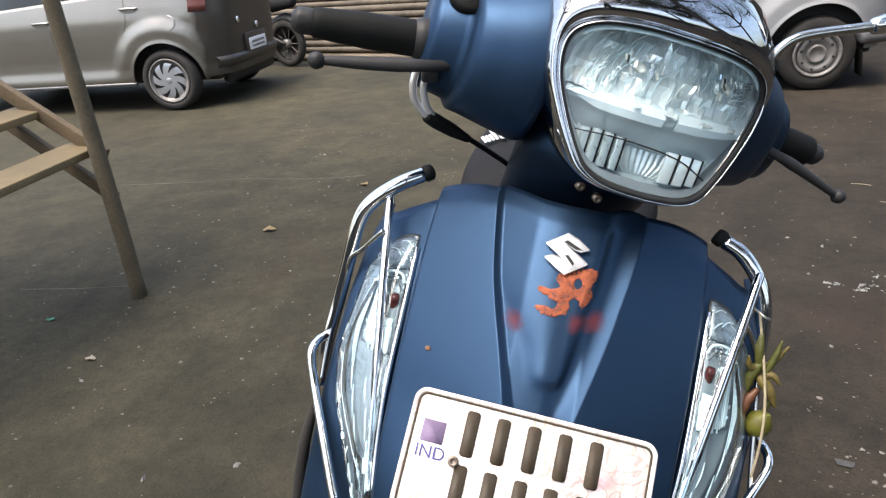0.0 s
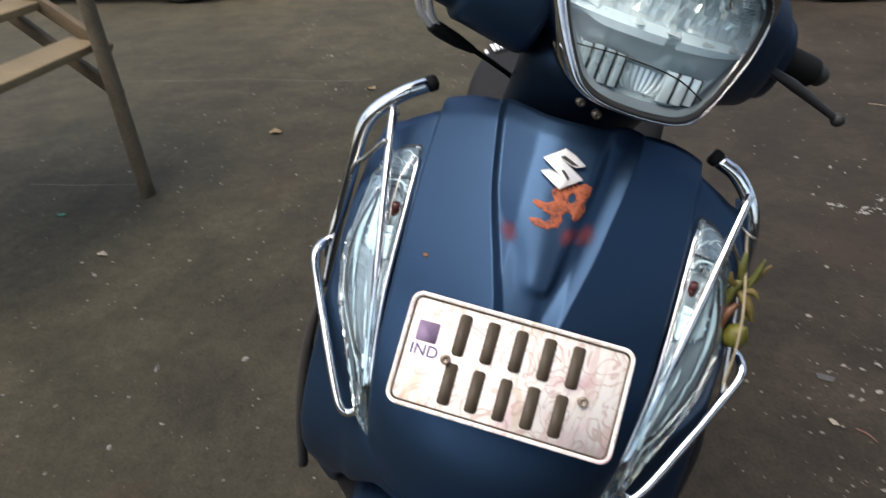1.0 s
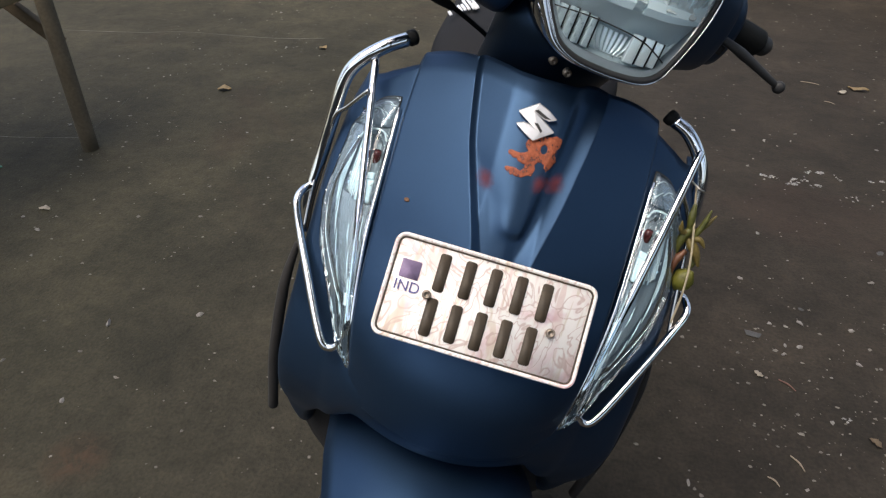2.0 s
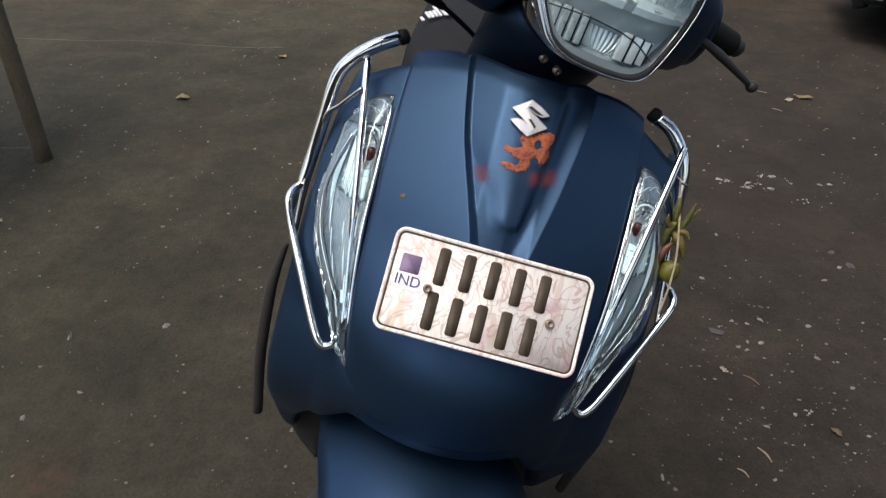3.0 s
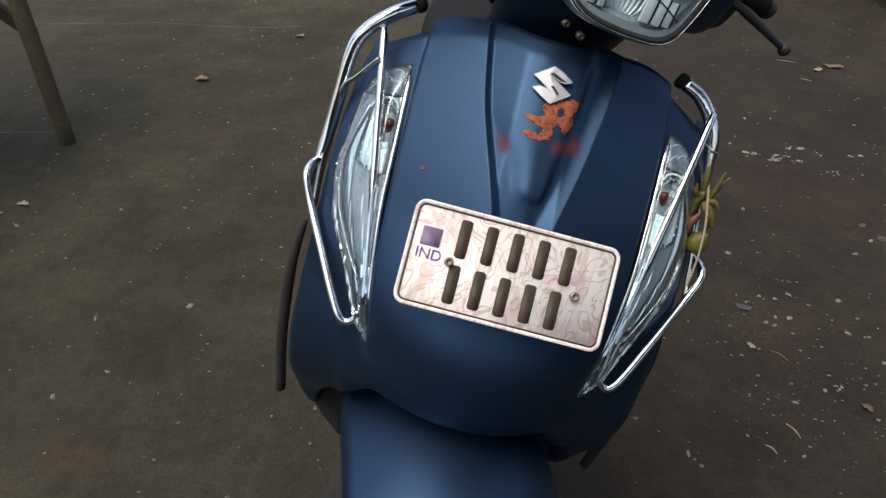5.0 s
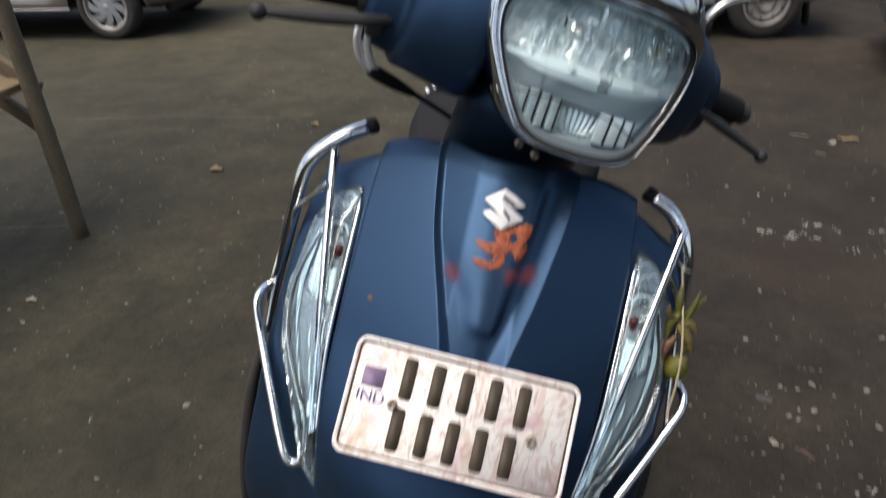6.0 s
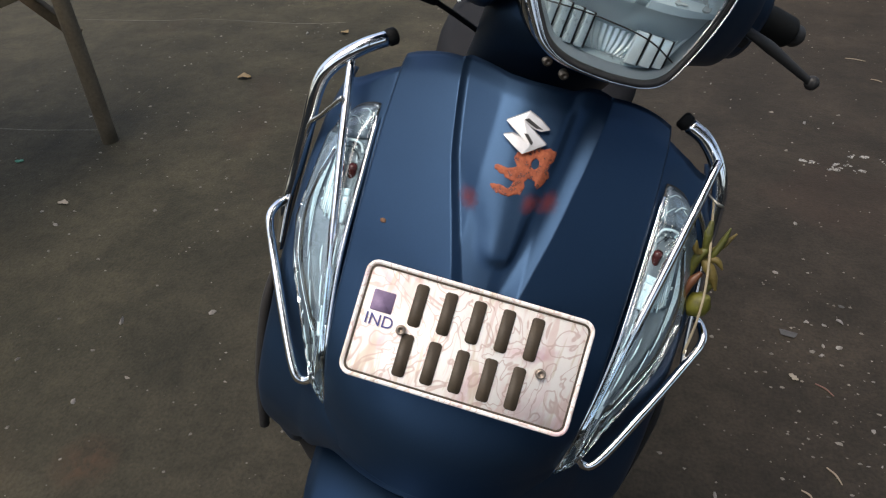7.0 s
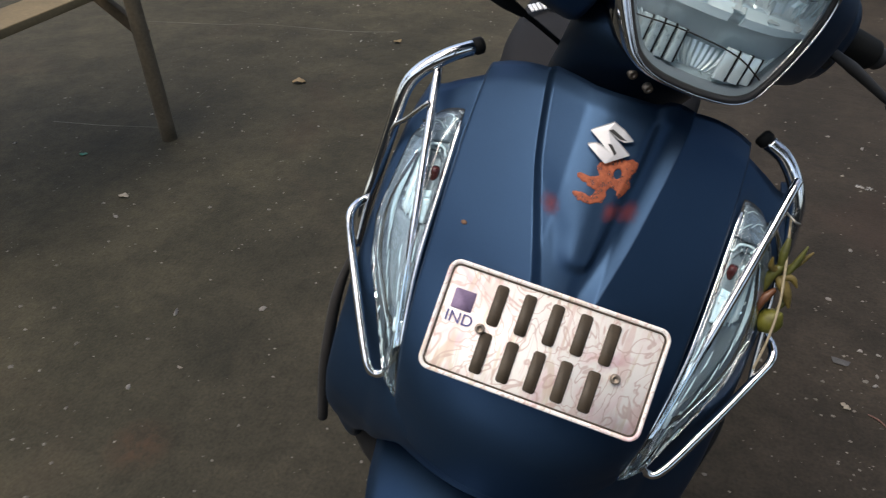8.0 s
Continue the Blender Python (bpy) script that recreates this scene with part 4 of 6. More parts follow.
def lens_disc(scale, back, bulge, rings=8):
    bm = bmesh.new()
    rows = []
    for k in range(rings + 1):
        g = 1 - k / rings * 0.98
        rows.append([(q.x * scale * g, lens_y(q.x * scale * g, 0.058 + (q.z - 0.058) * scale * g) + back - bulge * (1 - g * g), 0.058 + (q.z - 0.058) * scale * g) for q in OUT])
    ring_loft(bm, rows, True, False)
    bm.faces.new([v for v in bm.verts][-len(OUT):])
    return bm


bm = bmesh.new()
ring_loft(bm, [head_ring(1.02, 0.004), head_ring(1.04, -0.001, top=0.003), head_ring(1.085, 0.004, top=0.012), head_ring(1.115, 0.018, top=0.026), head_ring(1.13, 0.042, top=0.042), head_ring(1.10, 0.085, top=0.050), head_ring(0.99, 0.13, top=0.052)], True, False)
lamp = part("headlight", bm, SMOKED, scooter, "headlight in a glossy smoked-black surround", HEAD)
bm = bmesh.new()
ring_loft(bm, [head_ring(1.006, 0.004), head_ring(1.006, -0.004), head_ring(1.011, -0.0055), head_ring(1.017, -0.004), head_ring(1.024, 0.005)], True, False)
part("bezel", bm, CHROME, lamp, "chrome ring round the lens")
bm = bmesh.new()
ring_loft(bm, [head_ring(1.007, 0.000), head_ring(0.998, -0.003), head_ring(0.970, -0.002), head_ring(0.952, 0.004), head_ring(0.949, 0.02)], True, False)
part("gasket", bm, BLACK, lamp, "black gasket ring")
bm = lens_disc(0.965, 0.0, 0.006)
lens = part("lens", bm, LENS, lamp, "clear headlight lens")
lens.visible_shadow = False
bm = bmesh.new()
ring_loft(bm, [head_ring(0.960, 0.004), head_ring(0.905, 0.009), head_ring(0.875, 0.022), head_ring(0.87, 0.042)], True, False)
part("inner_frame", bm, LAMPPANEL, lamp, "grey inner frame")
arc = [(q.x * 0.925, lens_y(q.x * 0.925, q.z) + 0.004, 0.058 + (q.z - 0.058) * 0.925) for q in OUT if q.z > 0.098]
arc.sort(key=lambda p: p[0])
part("lens_edge", tube(arc, [0.0006] + [0.0019] * (len(arc) - 2) + [0.0006], 8, 2), LAMPWHITE, lamp, "bright upper edge of the lens")


def inside(u, v, z0, z1, inset):
    """A place inside the lens outline, between two heights."""
    z = z0 + (z1 - z0) * v
    half = float(np.interp(z, [-0.007, 0.009, 0.030, 0.055, 0.079, 0.099, 0.112, 0.121], [0.02, 0.064, 0.080, 0.093, 0.096, 0.086, 0.066, 0.01])) * inset
    return (2 * u - 1) * half, z


def bowl(u, v):
    x, z = inside(u, v, 0.057, 0.114, 0.93)
    c = u * 90 + 10 * v * math.copysign(1, u - 0.5)
    f = 0.0016 * math.sin(c) + 0.0022 * math.sin(c * 0.37 + 2 * v) + 0.0010 * math.sin(c * 1.9 + 5 * v) + 0.0012 * math.sin(v * 22 + u * 13)
    two = max(0.0, 1 - ((abs(x) - 0.042) / 0.040) ** 2)
    f += 0.0020 * (math.sin(u * 1733 + v * 977) + math.sin(u * 611 - v * 2011))
    return (x, lens_y(x, z) + 0.012 + (0.34 + 0.22 * two) * (z - 0.057) + f, z)


part("back_plate", lens_disc(0.95, 0.052, 0.0), LAMPGREY, lamp, "grey back of the lamp")
part("upper_reflector", sheet(bowl, 46, 9, 0.002, direction=(0, 1, 0)), REFLECT, lamp, "faceted silver reflector", smooth=False)


rnd = random.Random(21)
# bars in mixed pale tones, laid on to imitate the reflector's bright streaks
for k in range(70):
    u, v0 = rnd.uniform(0.07, 0.93), rnd.uniform(0.10, 0.60)
    dv, du = rnd.uniform(0.12, 0.34), rnd.uniform(0.02, 0.06)
    pts = [bowl(min(0.97, u + du * q), v0 + dv * q) for q in (0, 0.5, 1)]
    part("flute", tube([(x, y - 0.003, z) for x, y, z in pts], [0.0004, rnd.uniform(0.0006, 0.0013), 0.0004], 6, 3), rnd.choice((REFLECT, FROST, FROST, LAMPGREY)), lamp)


def shelf(u, v):
    x, z = inside(u, v, 0.022, 0.050, 0.93)
    return (x, lens_y(x, z) + 0.030 - 0.012 * v, z)


part("shelf", sheet(shelf, 24, 6, 0.003, direction=(0, 1, 0)), MIRRORED, lamp, "mirrored panel under the light bar")


def low(u, v):
    x, z = inside(u, v, -0.001, 0.028, 0.90)
    return (x, lens_y(x, z) + 0.026 + 0.010 * (1 - (2 * u - 1) ** 2) + 0.0012 * math.sin(u * 150), z)


part("lower_reflector", sheet(low, 96, 10, 0.002, direction=(0, 1, 0)), REFLECT, lamp, "fluted lower reflector")
part("floor", sheet(lambda u, v: (lambda q: (q[0], lens_y(q[0], q[1]) + 0.012 + 0.012 * v, q[1]))(inside(u, v, -0.005, 0.003, 0.92)), 20, 4, 0.002, direction=(0, 1, 0)), LAMPGREY, lamp)
for x, w, h in ((-0.058, 0.0065, 0.026), (-0.0485, 0.0065, 0.029), (-0.039, 0.0065, 0.029), (-0.0295, 0.006, 0.028), (0.018, 0.0105, 0.027), (0.0315, 0.0105, 0.026), (0.044, 0.0095, 0.024)):
    part("rib", box((w, 0.006, h), (x, lens_y(x, 0.012) + 0.017, 0.0155), pose(0, 0, 0, -13, 0, 0), 0.001), REFLECT if x > 0 else LAMPGREY, lamp)
    part("rib_gap", box((0.0022, 0.005, h), (x + w * 0.5 + 0.0013, lens_y(x, 0.012) + 0.019, 0.0155), pose(0, 0, 0, -13, 0, 0)), BLACK, lamp)
part("rib_line", tube([(-0.072, lens_y(0.072, 0.024) + 0.010, 0.024), (-0.03, lens_y(0.03, 0.029) + 0.010, 0.029), (0.02, lens_y(0.02, 0.026) + 0.010, 0.026), (0.058, lens_y(0.058, 0.012) + 0.010, 0.012)], 0.0007, 6), BLACK, lamp)


def bar(u, v):
    x = (2 * u - 1) * 0.084
    t = 0.002 + 0.012 * smooth_step(0.0, 0.20, u) - 0.004 * smooth_step(0.70, 1.0, u)
    z = 0.0535 + 0.022 * x + (v - 0.5) * t
    return (x, lens_y(x, z) + 0.008 + 0.006 * abs(v - 0.5), z)


def halves(a, b):
    return sheet(lambda u, v: bar(a + (b - a) * u, v), 24, 2, 0.006, direction=(0, 1, 0))


part("light_bar", halves(0.0, 0.49), FROST, lamp, "pale horizontal light bar", smooth=False)
part("light_bar", halves(0.56, 1.0), FROST, lamp, "second half of the light bar", smooth=False)
part("bar_gap", sheet(lambda u, v: (lambda q: (q[0], q[1] + 0.003, q[2]))(bar(0.49 + 0.07 * u, v)), 4, 2, 0.004, direction=(0, 1, 0)), MIRRORED, lamp)


def tray(u, v):
    x, y, z = bar(0.04 + 0.92 * u, 1.0)
    return (x * (1 - 0.06 * v), y + 0.001 + 0.030 * v, z + 0.004 * v + 0.0006 * math.sin(u * 60))


part("tray", sheet(tray, 48, 6, 0.002, direction=(0, 0, -1)), LAMPWHITE, lamp, "pale tray behind the light bar")
WARM = mat("warm_bulb_glass", (0.90, 0.91, 0.84), 0.12, 0.15, 0.10, 90, 400, rvary=0.06)
rnd = random.Random(3)
for bx, bz, r in ((-0.031, 0.084, 0.0042), (0.050, 0.087, 0.0036)):
    at = Vector((bx, lens_y(bx, bz) + 0.024, bz))
    part("bulb", lathe([(0.0003, -0.014), (r * 0.6, -0.012), (r * 0.9, -0.006), (r, 0.0), (r * 0.8, 0.010)], 14, "y", at=at), WARM, lamp, "clear warm bulb")
    # chips scattered round the bulb, added as glints
    for k in range(26):
        a, q = rnd.uniform(0, 6.28), r * rnd.uniform(1.2, 4.6)
        p = at + Vector((q * math.cos(a), rnd.uniform(-0.010, -0.002), q * math.sin(a) * 0.75))
        part("facet", box((rnd.uniform(0.0012, 0.003), 0.0012, rnd.uniform(0.003, 0.007)), p, pose(0, 0, 0, rnd.uniform(-35, 25), rnd.uniform(-40, 10), rnd.uniform(-30, 30))), rnd.choice((WARM, REFLECT, REFLECT, CHROME)), lamp, smooth=False)
for k in range(8):
    bx, bz = 0.056 + 0.0024 * (k % 2), 0.0775 + 0.0024 * k
    part("micro_rib", tube([(bx, lens_y(bx, bz) + 0.020, bz), (bx + 0.010, lens_y(bx, bz) + 0.021, bz + 0.0012), (bx + 0.019, lens_y(bx, bz) + 0.024, bz + 0.0028)], 0.0007, 6, 3), CHROME, lamp)
bm = bmesh.new()
face = [(0.058, 0.0704), (0.083, 0.0940), (0.0885, 0.0600), (0.0705, 0.0575)]
ring_loft(bm, [[(x, lens_y(x, z) + d + 0.85 * (z - 0.0575), z) for x, z in face] for d in (0.009, 0.013)])
part("side_panel", bm, FROST, lamp, "flat pale side panel inside the lens", smooth=False)

# cowl round the bars


def cowl_ring(x):
    a = abs(x)
    ry = lerp_table([(0, 0.045), (0.086, 0.052), (0.092, 0.088), (0.12, 0.081), (0.15, 0.070), (0.160, 0.064), (0.1635, 0.046), (0.195, 0.038)], a)
    rz = lerp_table([(0, 0.098), (0.10, 0.080), (0.15, 0.064), (0.160, 0.062), (0.163, 0.055), (0.195, 0.045)], a)
    cy = lerp_table([(0, -0.008), (0.105, -0.008), (0.195, 0.004)], a)
    cz = lerp_table([(0, 0.060), (0.10, 0.055), (0.195, 0.040)], a)
    out = []
    for k in range(36):
        t = 2 * math.pi * k / 36
        c, q = math.cos(t), math.sin(t)
        out.append((x, cy + ry * math.copysign(abs(c) ** (1.25 if q > 0 else 0.8), c), cz + rz * math.copysign(abs(q) ** 0.8, q)))
    return out


bm = bmesh.new()
ring_loft(bm, [cowl_ring(x) for x in sorted([*np.linspace(-0.195, 0.195, 61), -0.162, -0.1595, -0.1635, 0.162, 0.1595, 0.1635])])
part("handlebar_cowl", bm, PAINT, scooter, "matte blue handlebar cowl", HEAD)
bm = bmesh.new()
ring_loft(bm, [[(rx * math.cos(t), cy + ry * math.sin(t), z) for t in (2 * math.pi * k / 32 for k in range(32))]
               for z, rx, ry, cy in ((0.02, 0.088, 0.075, -0.03), (-0.03, 0.078, 0.07, -0.025), (-0.07, 0.072, 0.062, -0.01), (-0.13, 0.07, 0.055, 0.0))])
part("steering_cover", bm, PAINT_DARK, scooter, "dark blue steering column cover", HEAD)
for x, y, z in ((-0.0272, -0.0885, -0.0343), (-0.0090, -0.0945, -0.0398)):
    part("screw", lathe([(0.0045, 0.003), (0.0045, -0.003), (0.002, -0.004), (0.0015, -0.0025), (0.0001, -0.0025)], 14, "y", at=(x, y, z)), OLDSTEEL, scooter, "small dull steel screw", HEAD)
part("mirror_plug", lathe([(0.001, 0.006), (0.017, 0.006), (0.020, 0.002), (0.020, -0.004)], 24, "z"), RUBBER, scooter, "black rubber plug", HEAD @ pose(-0.168, -0.022, 0.090, 42, -14, 0))

GRIPS = {-1: [(-0.196, 0.0, 0.0375), (-0.250, 0.0, 0.0305), (-0.296, 0.0, 0.0245)], 1: [(0.196, 0.0, 0.0435), (0.225, 0.0, 0.0420), (0.252, 0.0, 0.0405)]}
LEVERS = {-1: [(-0.152, -0.026, 0.031), (-0.192, -0.048, 0.0255), (-0.218, -0.050, 0.0195), (-0.2466, -0.050, 0.0128), (-0.276, -0.050, 0.0066)],
          1: [(0.150, -0.026, 0.041), (0.182, -0.048, 0.0366), (0.2025, -0.050, 0.0325), (0.2225, -0.050, 0.0276), (0.266, -0.050, 0.0160)]}
for s in (-1, 1):
    a, b, c = [Vector(q) for q in GRIPS[s]]
    out = (c - b).normalized()
    grip = part("grip", tube([a, b, c], [0.0172, 0.0166, 0.0136] if s < 0 else [0.0175, 0.0178, 0.0165], 24), RUBBER, scooter, "black rubber handlebar grip", HEAD)
    part("bar_end", tube([c + out * 0.0015, c + out * 0.004, c + out * 0.014, c + out * 0.018], [0.0118, 0.0122, 0.0118, 0.0092], 24, 3), BLACK, grip, "black plastic bar end")
    part("collar", tube([a - out * 0.006, a + out * 0.002, a + out * 0.008], [0.0205, 0.0200, 0.0172], 24, 3), BLACK, grip, "black plastic collar")
    part("groove", tube([c - out * 0.001, c + out * 0.003], 0.0106, 20), SEAT, grip)
    lv = part("brake_lever", tube([*LEVERS[s], Vector(LEVERS[s][-1]) + Vector((s * 0.009, 0, -0.0022))], [0.0048, 0.0056, 0.0068, 0.0062, 0.0046, 0.0036], 14, flat=0.75), BLACK, scooter, "black brake lever with ball end", HEAD)
    tip = Vector(LEVERS[s][-1])
    part("ball_end", lathe([(0.0002, -0.008), (0.004, -0.007), (0.0072, -0.003), (0.0078, 0.0), (0.0072, 0.003), (0.004, 0.007), (0.0002, 0.008)], 18, "x", at=tip + Vector((s * 0.0115, 0, -0.0028))), BLACK, lv)
    part("lever_pivot", box((0.016, 0.012, 0.012), Vector(LEVERS[s][1]) + Vector((-s * 0.006, 0.010, -0.010)), pose(0, 0, 0, 0, s * 12, 0), 0.003), BLACK, scooter, "black lever bracket", HEAD)
for dx in (0.0, 0.010):
    pipe = part("cable_pipe", tube([(-0.198 + dx, -0.030, 0.014), (-0.197 + dx, -0.031, 0.0), (-0.190 + dx, -0.031, -0.014), (-0.176 + dx * 0.6, -0.030, -0.024)], 0.0038, 10), BADGE, scooter, "bent bright cable guide", HEAD)
part("cable_boot", tube([(-0.176, -0.030, -0.024), (-0.165, -0.026, -0.028), (-0.145, -0.018, -0.035), (-0.124, -0.010, -0.042)], [0.0064, 0.0074, 0.0068, 0.0040], 12), RUBBER, scooter, "black rubber cable boot", HEAD)
part("cable", tube([(-0.126, -0.010, -0.041), (-0.09, 0.008, -0.056), (-0.055, 0.03, -0.074), (-0.03, 0.05, -0.10)], 0.0028, 8), RUBBER, scooter, "black control cable", HEAD)
part("mirror_boot", lathe([(0.012, -0.01), (0.011, 0.01), (0.008, 0.022)], 16, "z", at=(0.156, 0.0, 0.098)), RUBBER, scooter, "black rubber mirror boot", HEAD)
stem = part("mirror_stem", tube([(0.156, 0.0, 0.10), (0.158, 0.0, 0.125), (0.168, 0.0, 0.142), (0.19, 0.0, 0.155), (0.235, 0.0, 0.174), (0.258, 0.0, 0.184)], 0.0050, 12), STEEL, scooter, "bent chrome mirror stem", HEAD)
part("mirror_joint", tube([(0.246, 0.0, 0.179), (0.268, 0.0, 0.190)], [0.0085, 0.011], 14), CHROME, stem)


def shellback(u, v):
    a, r = 2 * math.pi * u, v
    x, z = 0.088 * r * math.copysign(abs(math.cos(a)) ** 0.7, math.cos(a)), 0.050 * r * math.copysign(abs(math.sin(a)) ** 0.7, math.sin(a))
    return (0.304 + x * 0.88, 0.55 * z - 0.030 * (1 - r ** 2.5), 0.246 + z + x * 0.20)


part("mirror", sheet(shellback, 32, 8, 0.003, direction=(0, 1, 0)), CHROME, stem, "chrome-backed mirror head")


def tail_shade(m, edge):
    """Paints brown shade into the colour of a car's tail, behind a wavering edge."""
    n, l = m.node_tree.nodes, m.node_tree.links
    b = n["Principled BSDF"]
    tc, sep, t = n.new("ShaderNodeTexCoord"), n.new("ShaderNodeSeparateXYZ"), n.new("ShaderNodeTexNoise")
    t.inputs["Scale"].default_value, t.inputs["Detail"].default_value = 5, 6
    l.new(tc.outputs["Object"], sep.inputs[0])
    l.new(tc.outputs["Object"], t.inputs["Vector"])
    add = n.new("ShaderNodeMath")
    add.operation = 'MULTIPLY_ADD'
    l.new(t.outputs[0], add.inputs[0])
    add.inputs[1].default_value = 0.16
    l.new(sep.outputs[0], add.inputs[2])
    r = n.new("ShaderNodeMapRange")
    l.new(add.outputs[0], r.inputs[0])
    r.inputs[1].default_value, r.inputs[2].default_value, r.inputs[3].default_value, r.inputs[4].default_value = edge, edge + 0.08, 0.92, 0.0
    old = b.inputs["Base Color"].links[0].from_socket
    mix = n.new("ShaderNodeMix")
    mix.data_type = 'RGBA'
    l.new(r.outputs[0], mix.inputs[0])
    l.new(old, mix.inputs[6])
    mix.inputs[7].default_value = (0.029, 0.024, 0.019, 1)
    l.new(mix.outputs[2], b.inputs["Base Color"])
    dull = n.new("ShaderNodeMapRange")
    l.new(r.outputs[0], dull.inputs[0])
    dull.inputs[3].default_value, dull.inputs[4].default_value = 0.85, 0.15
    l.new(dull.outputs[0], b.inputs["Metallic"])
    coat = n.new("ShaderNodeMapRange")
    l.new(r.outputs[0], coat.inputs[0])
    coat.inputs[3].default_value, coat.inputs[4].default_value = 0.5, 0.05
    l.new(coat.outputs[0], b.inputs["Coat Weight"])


tail_shade(SILVER, -0.31)
soft_spot(KUMKUM, 0.50)
thin_powder(PASTE, 0.55, 1.0)
thin_powder(LIME, 0.15, 0.9)

# ---- parked cars ----


def car_wheel(car, x, side, y, r, style):
    """A road wheel: tyre with its rim or cover."""
    at = (x, side * y, r)
    w = part("wheel", lathe(wheel_profile(r, 0.165) if style == "alloy" else [(a * (1 if a > 0.9 * r else 0.86), b) for a, b in wheel_profile(r, 0.165)], 48, "y", at=at), TYRE, car, "dusty black tyre")
    o = side * 1.0
    if style == "alloy":
        part("rim", lathe([(r * 0.70, 0.06 * o), (r * 0.72, 0.075 * o), (r * 0.66, 0.070 * o), (r * 0.64, 0.0), (r * 0.5, -0.02 * o), (0.01, -0.02 * o)], 40, "y", at=at), SEAT, w)
        part("cover", lathe([(r * 0.68, 0.060 * o), (r * 0.66, 0.066 * o), (r * 0.45, 0.071 * o), (r * 0.2, 0.074 * o), (0.001, 0.074 * o)], 48, "y", at=at), ALLOY, w, "silver wheel cover with curved blades")
        for k in range(8):
            a0 = 2 * math.pi * k / 8 + 0.15
            bm = bmesh.new()
            rings = []
            for lift in (-0.004, 0.0018):
                ring = []
                for q in range(6):
                    g = q / 5
                    rad, a = r * (0.27 + 0.33 * g), a0 + side * 0.42 * g - (0.03 + 0.14 * g ** 0.7)
                    ring.append((rad, a))
                for q in range(6):
                    g = 1 - q / 5
                    rad, a = r * (0.27 + 0.33 * g), a0 + side * 0.42 * g + (0.03 + 0.14 * g ** 0.7)
                    ring.append((rad, a))
                rings.append([Vector(at) + Vector((rad * math.cos(a), o * (lerp_table([(0.2, 0.074), (0.45, 0.071), (0.66, 0.066)], rad / r) + lift), rad * math.sin(a))) for rad, a in ring])
            ring_loft(bm, rings)
            part("slot", bm, SEAT, w, "dark slot between the blades", smooth=False)
        part("hub", lathe([(0.001, 0.0765 * o), (0.026, 0.0762 * o), (0.032, 0.073 * o), (0.034, 0.05 * o)], 24, "y", at=at), ALLOY, w)
        part("rim_lip", lathe([(r * 0.66, 0.060 * o), (r * 0.67, 0.078 * o), (r * 0.715, 0.080 * o), (r * 0.73, 0.068 * o)], 40, "y", at=at), STEELRIM, w)
    else:
        q = r * 0.62
        part("rim", lathe([(q * 1.01, 0.050 * o), (q * 1.02, 0.084 * o), (q * 0.97, 0.088 * o), (q * 0.90, 0.082 * o), (q * 0.87, 0.040 * o)], 40, "y", at=at), STEELRIM, w, "dusty pressed-steel rim lip")
        part("disc", lathe([(q * 0.88, 0.040 * o), (q * 0.82, 0.062 * o), (q * 0.76, 0.070 * o), (q * 0.58, 0.068 * o), (q * 0.50, 0.040 * o), (q * 0.30, 0.036 * o)], 40, "y", at=at), STEELRIM, w, "dusty pressed-steel disc")
        for k in range(8):
            a = 2 * math.pi * k / 8 + 0.2
            part("rim_slot", lathe([(0.011, 0.060 * o), (0.010, 0.0712 * o), (0.0005, 0.0712 * o)], 12, "y", at=(at[0] + q * 0.68 * math.cos(a), at[1], at[2] + q * 0.68 * math.sin(a))), BLACK, w)
        part("hub_cap", lathe([(q * 0.42, 0.038 * o), (q * 0.40, 0.066 * o), (q * 0.33, 0.074 * o), (q * 0.28, 0.060 * o), (0.001, 0.060 * o)], 24, "y", at=at), STEELRIM, w)
    return w


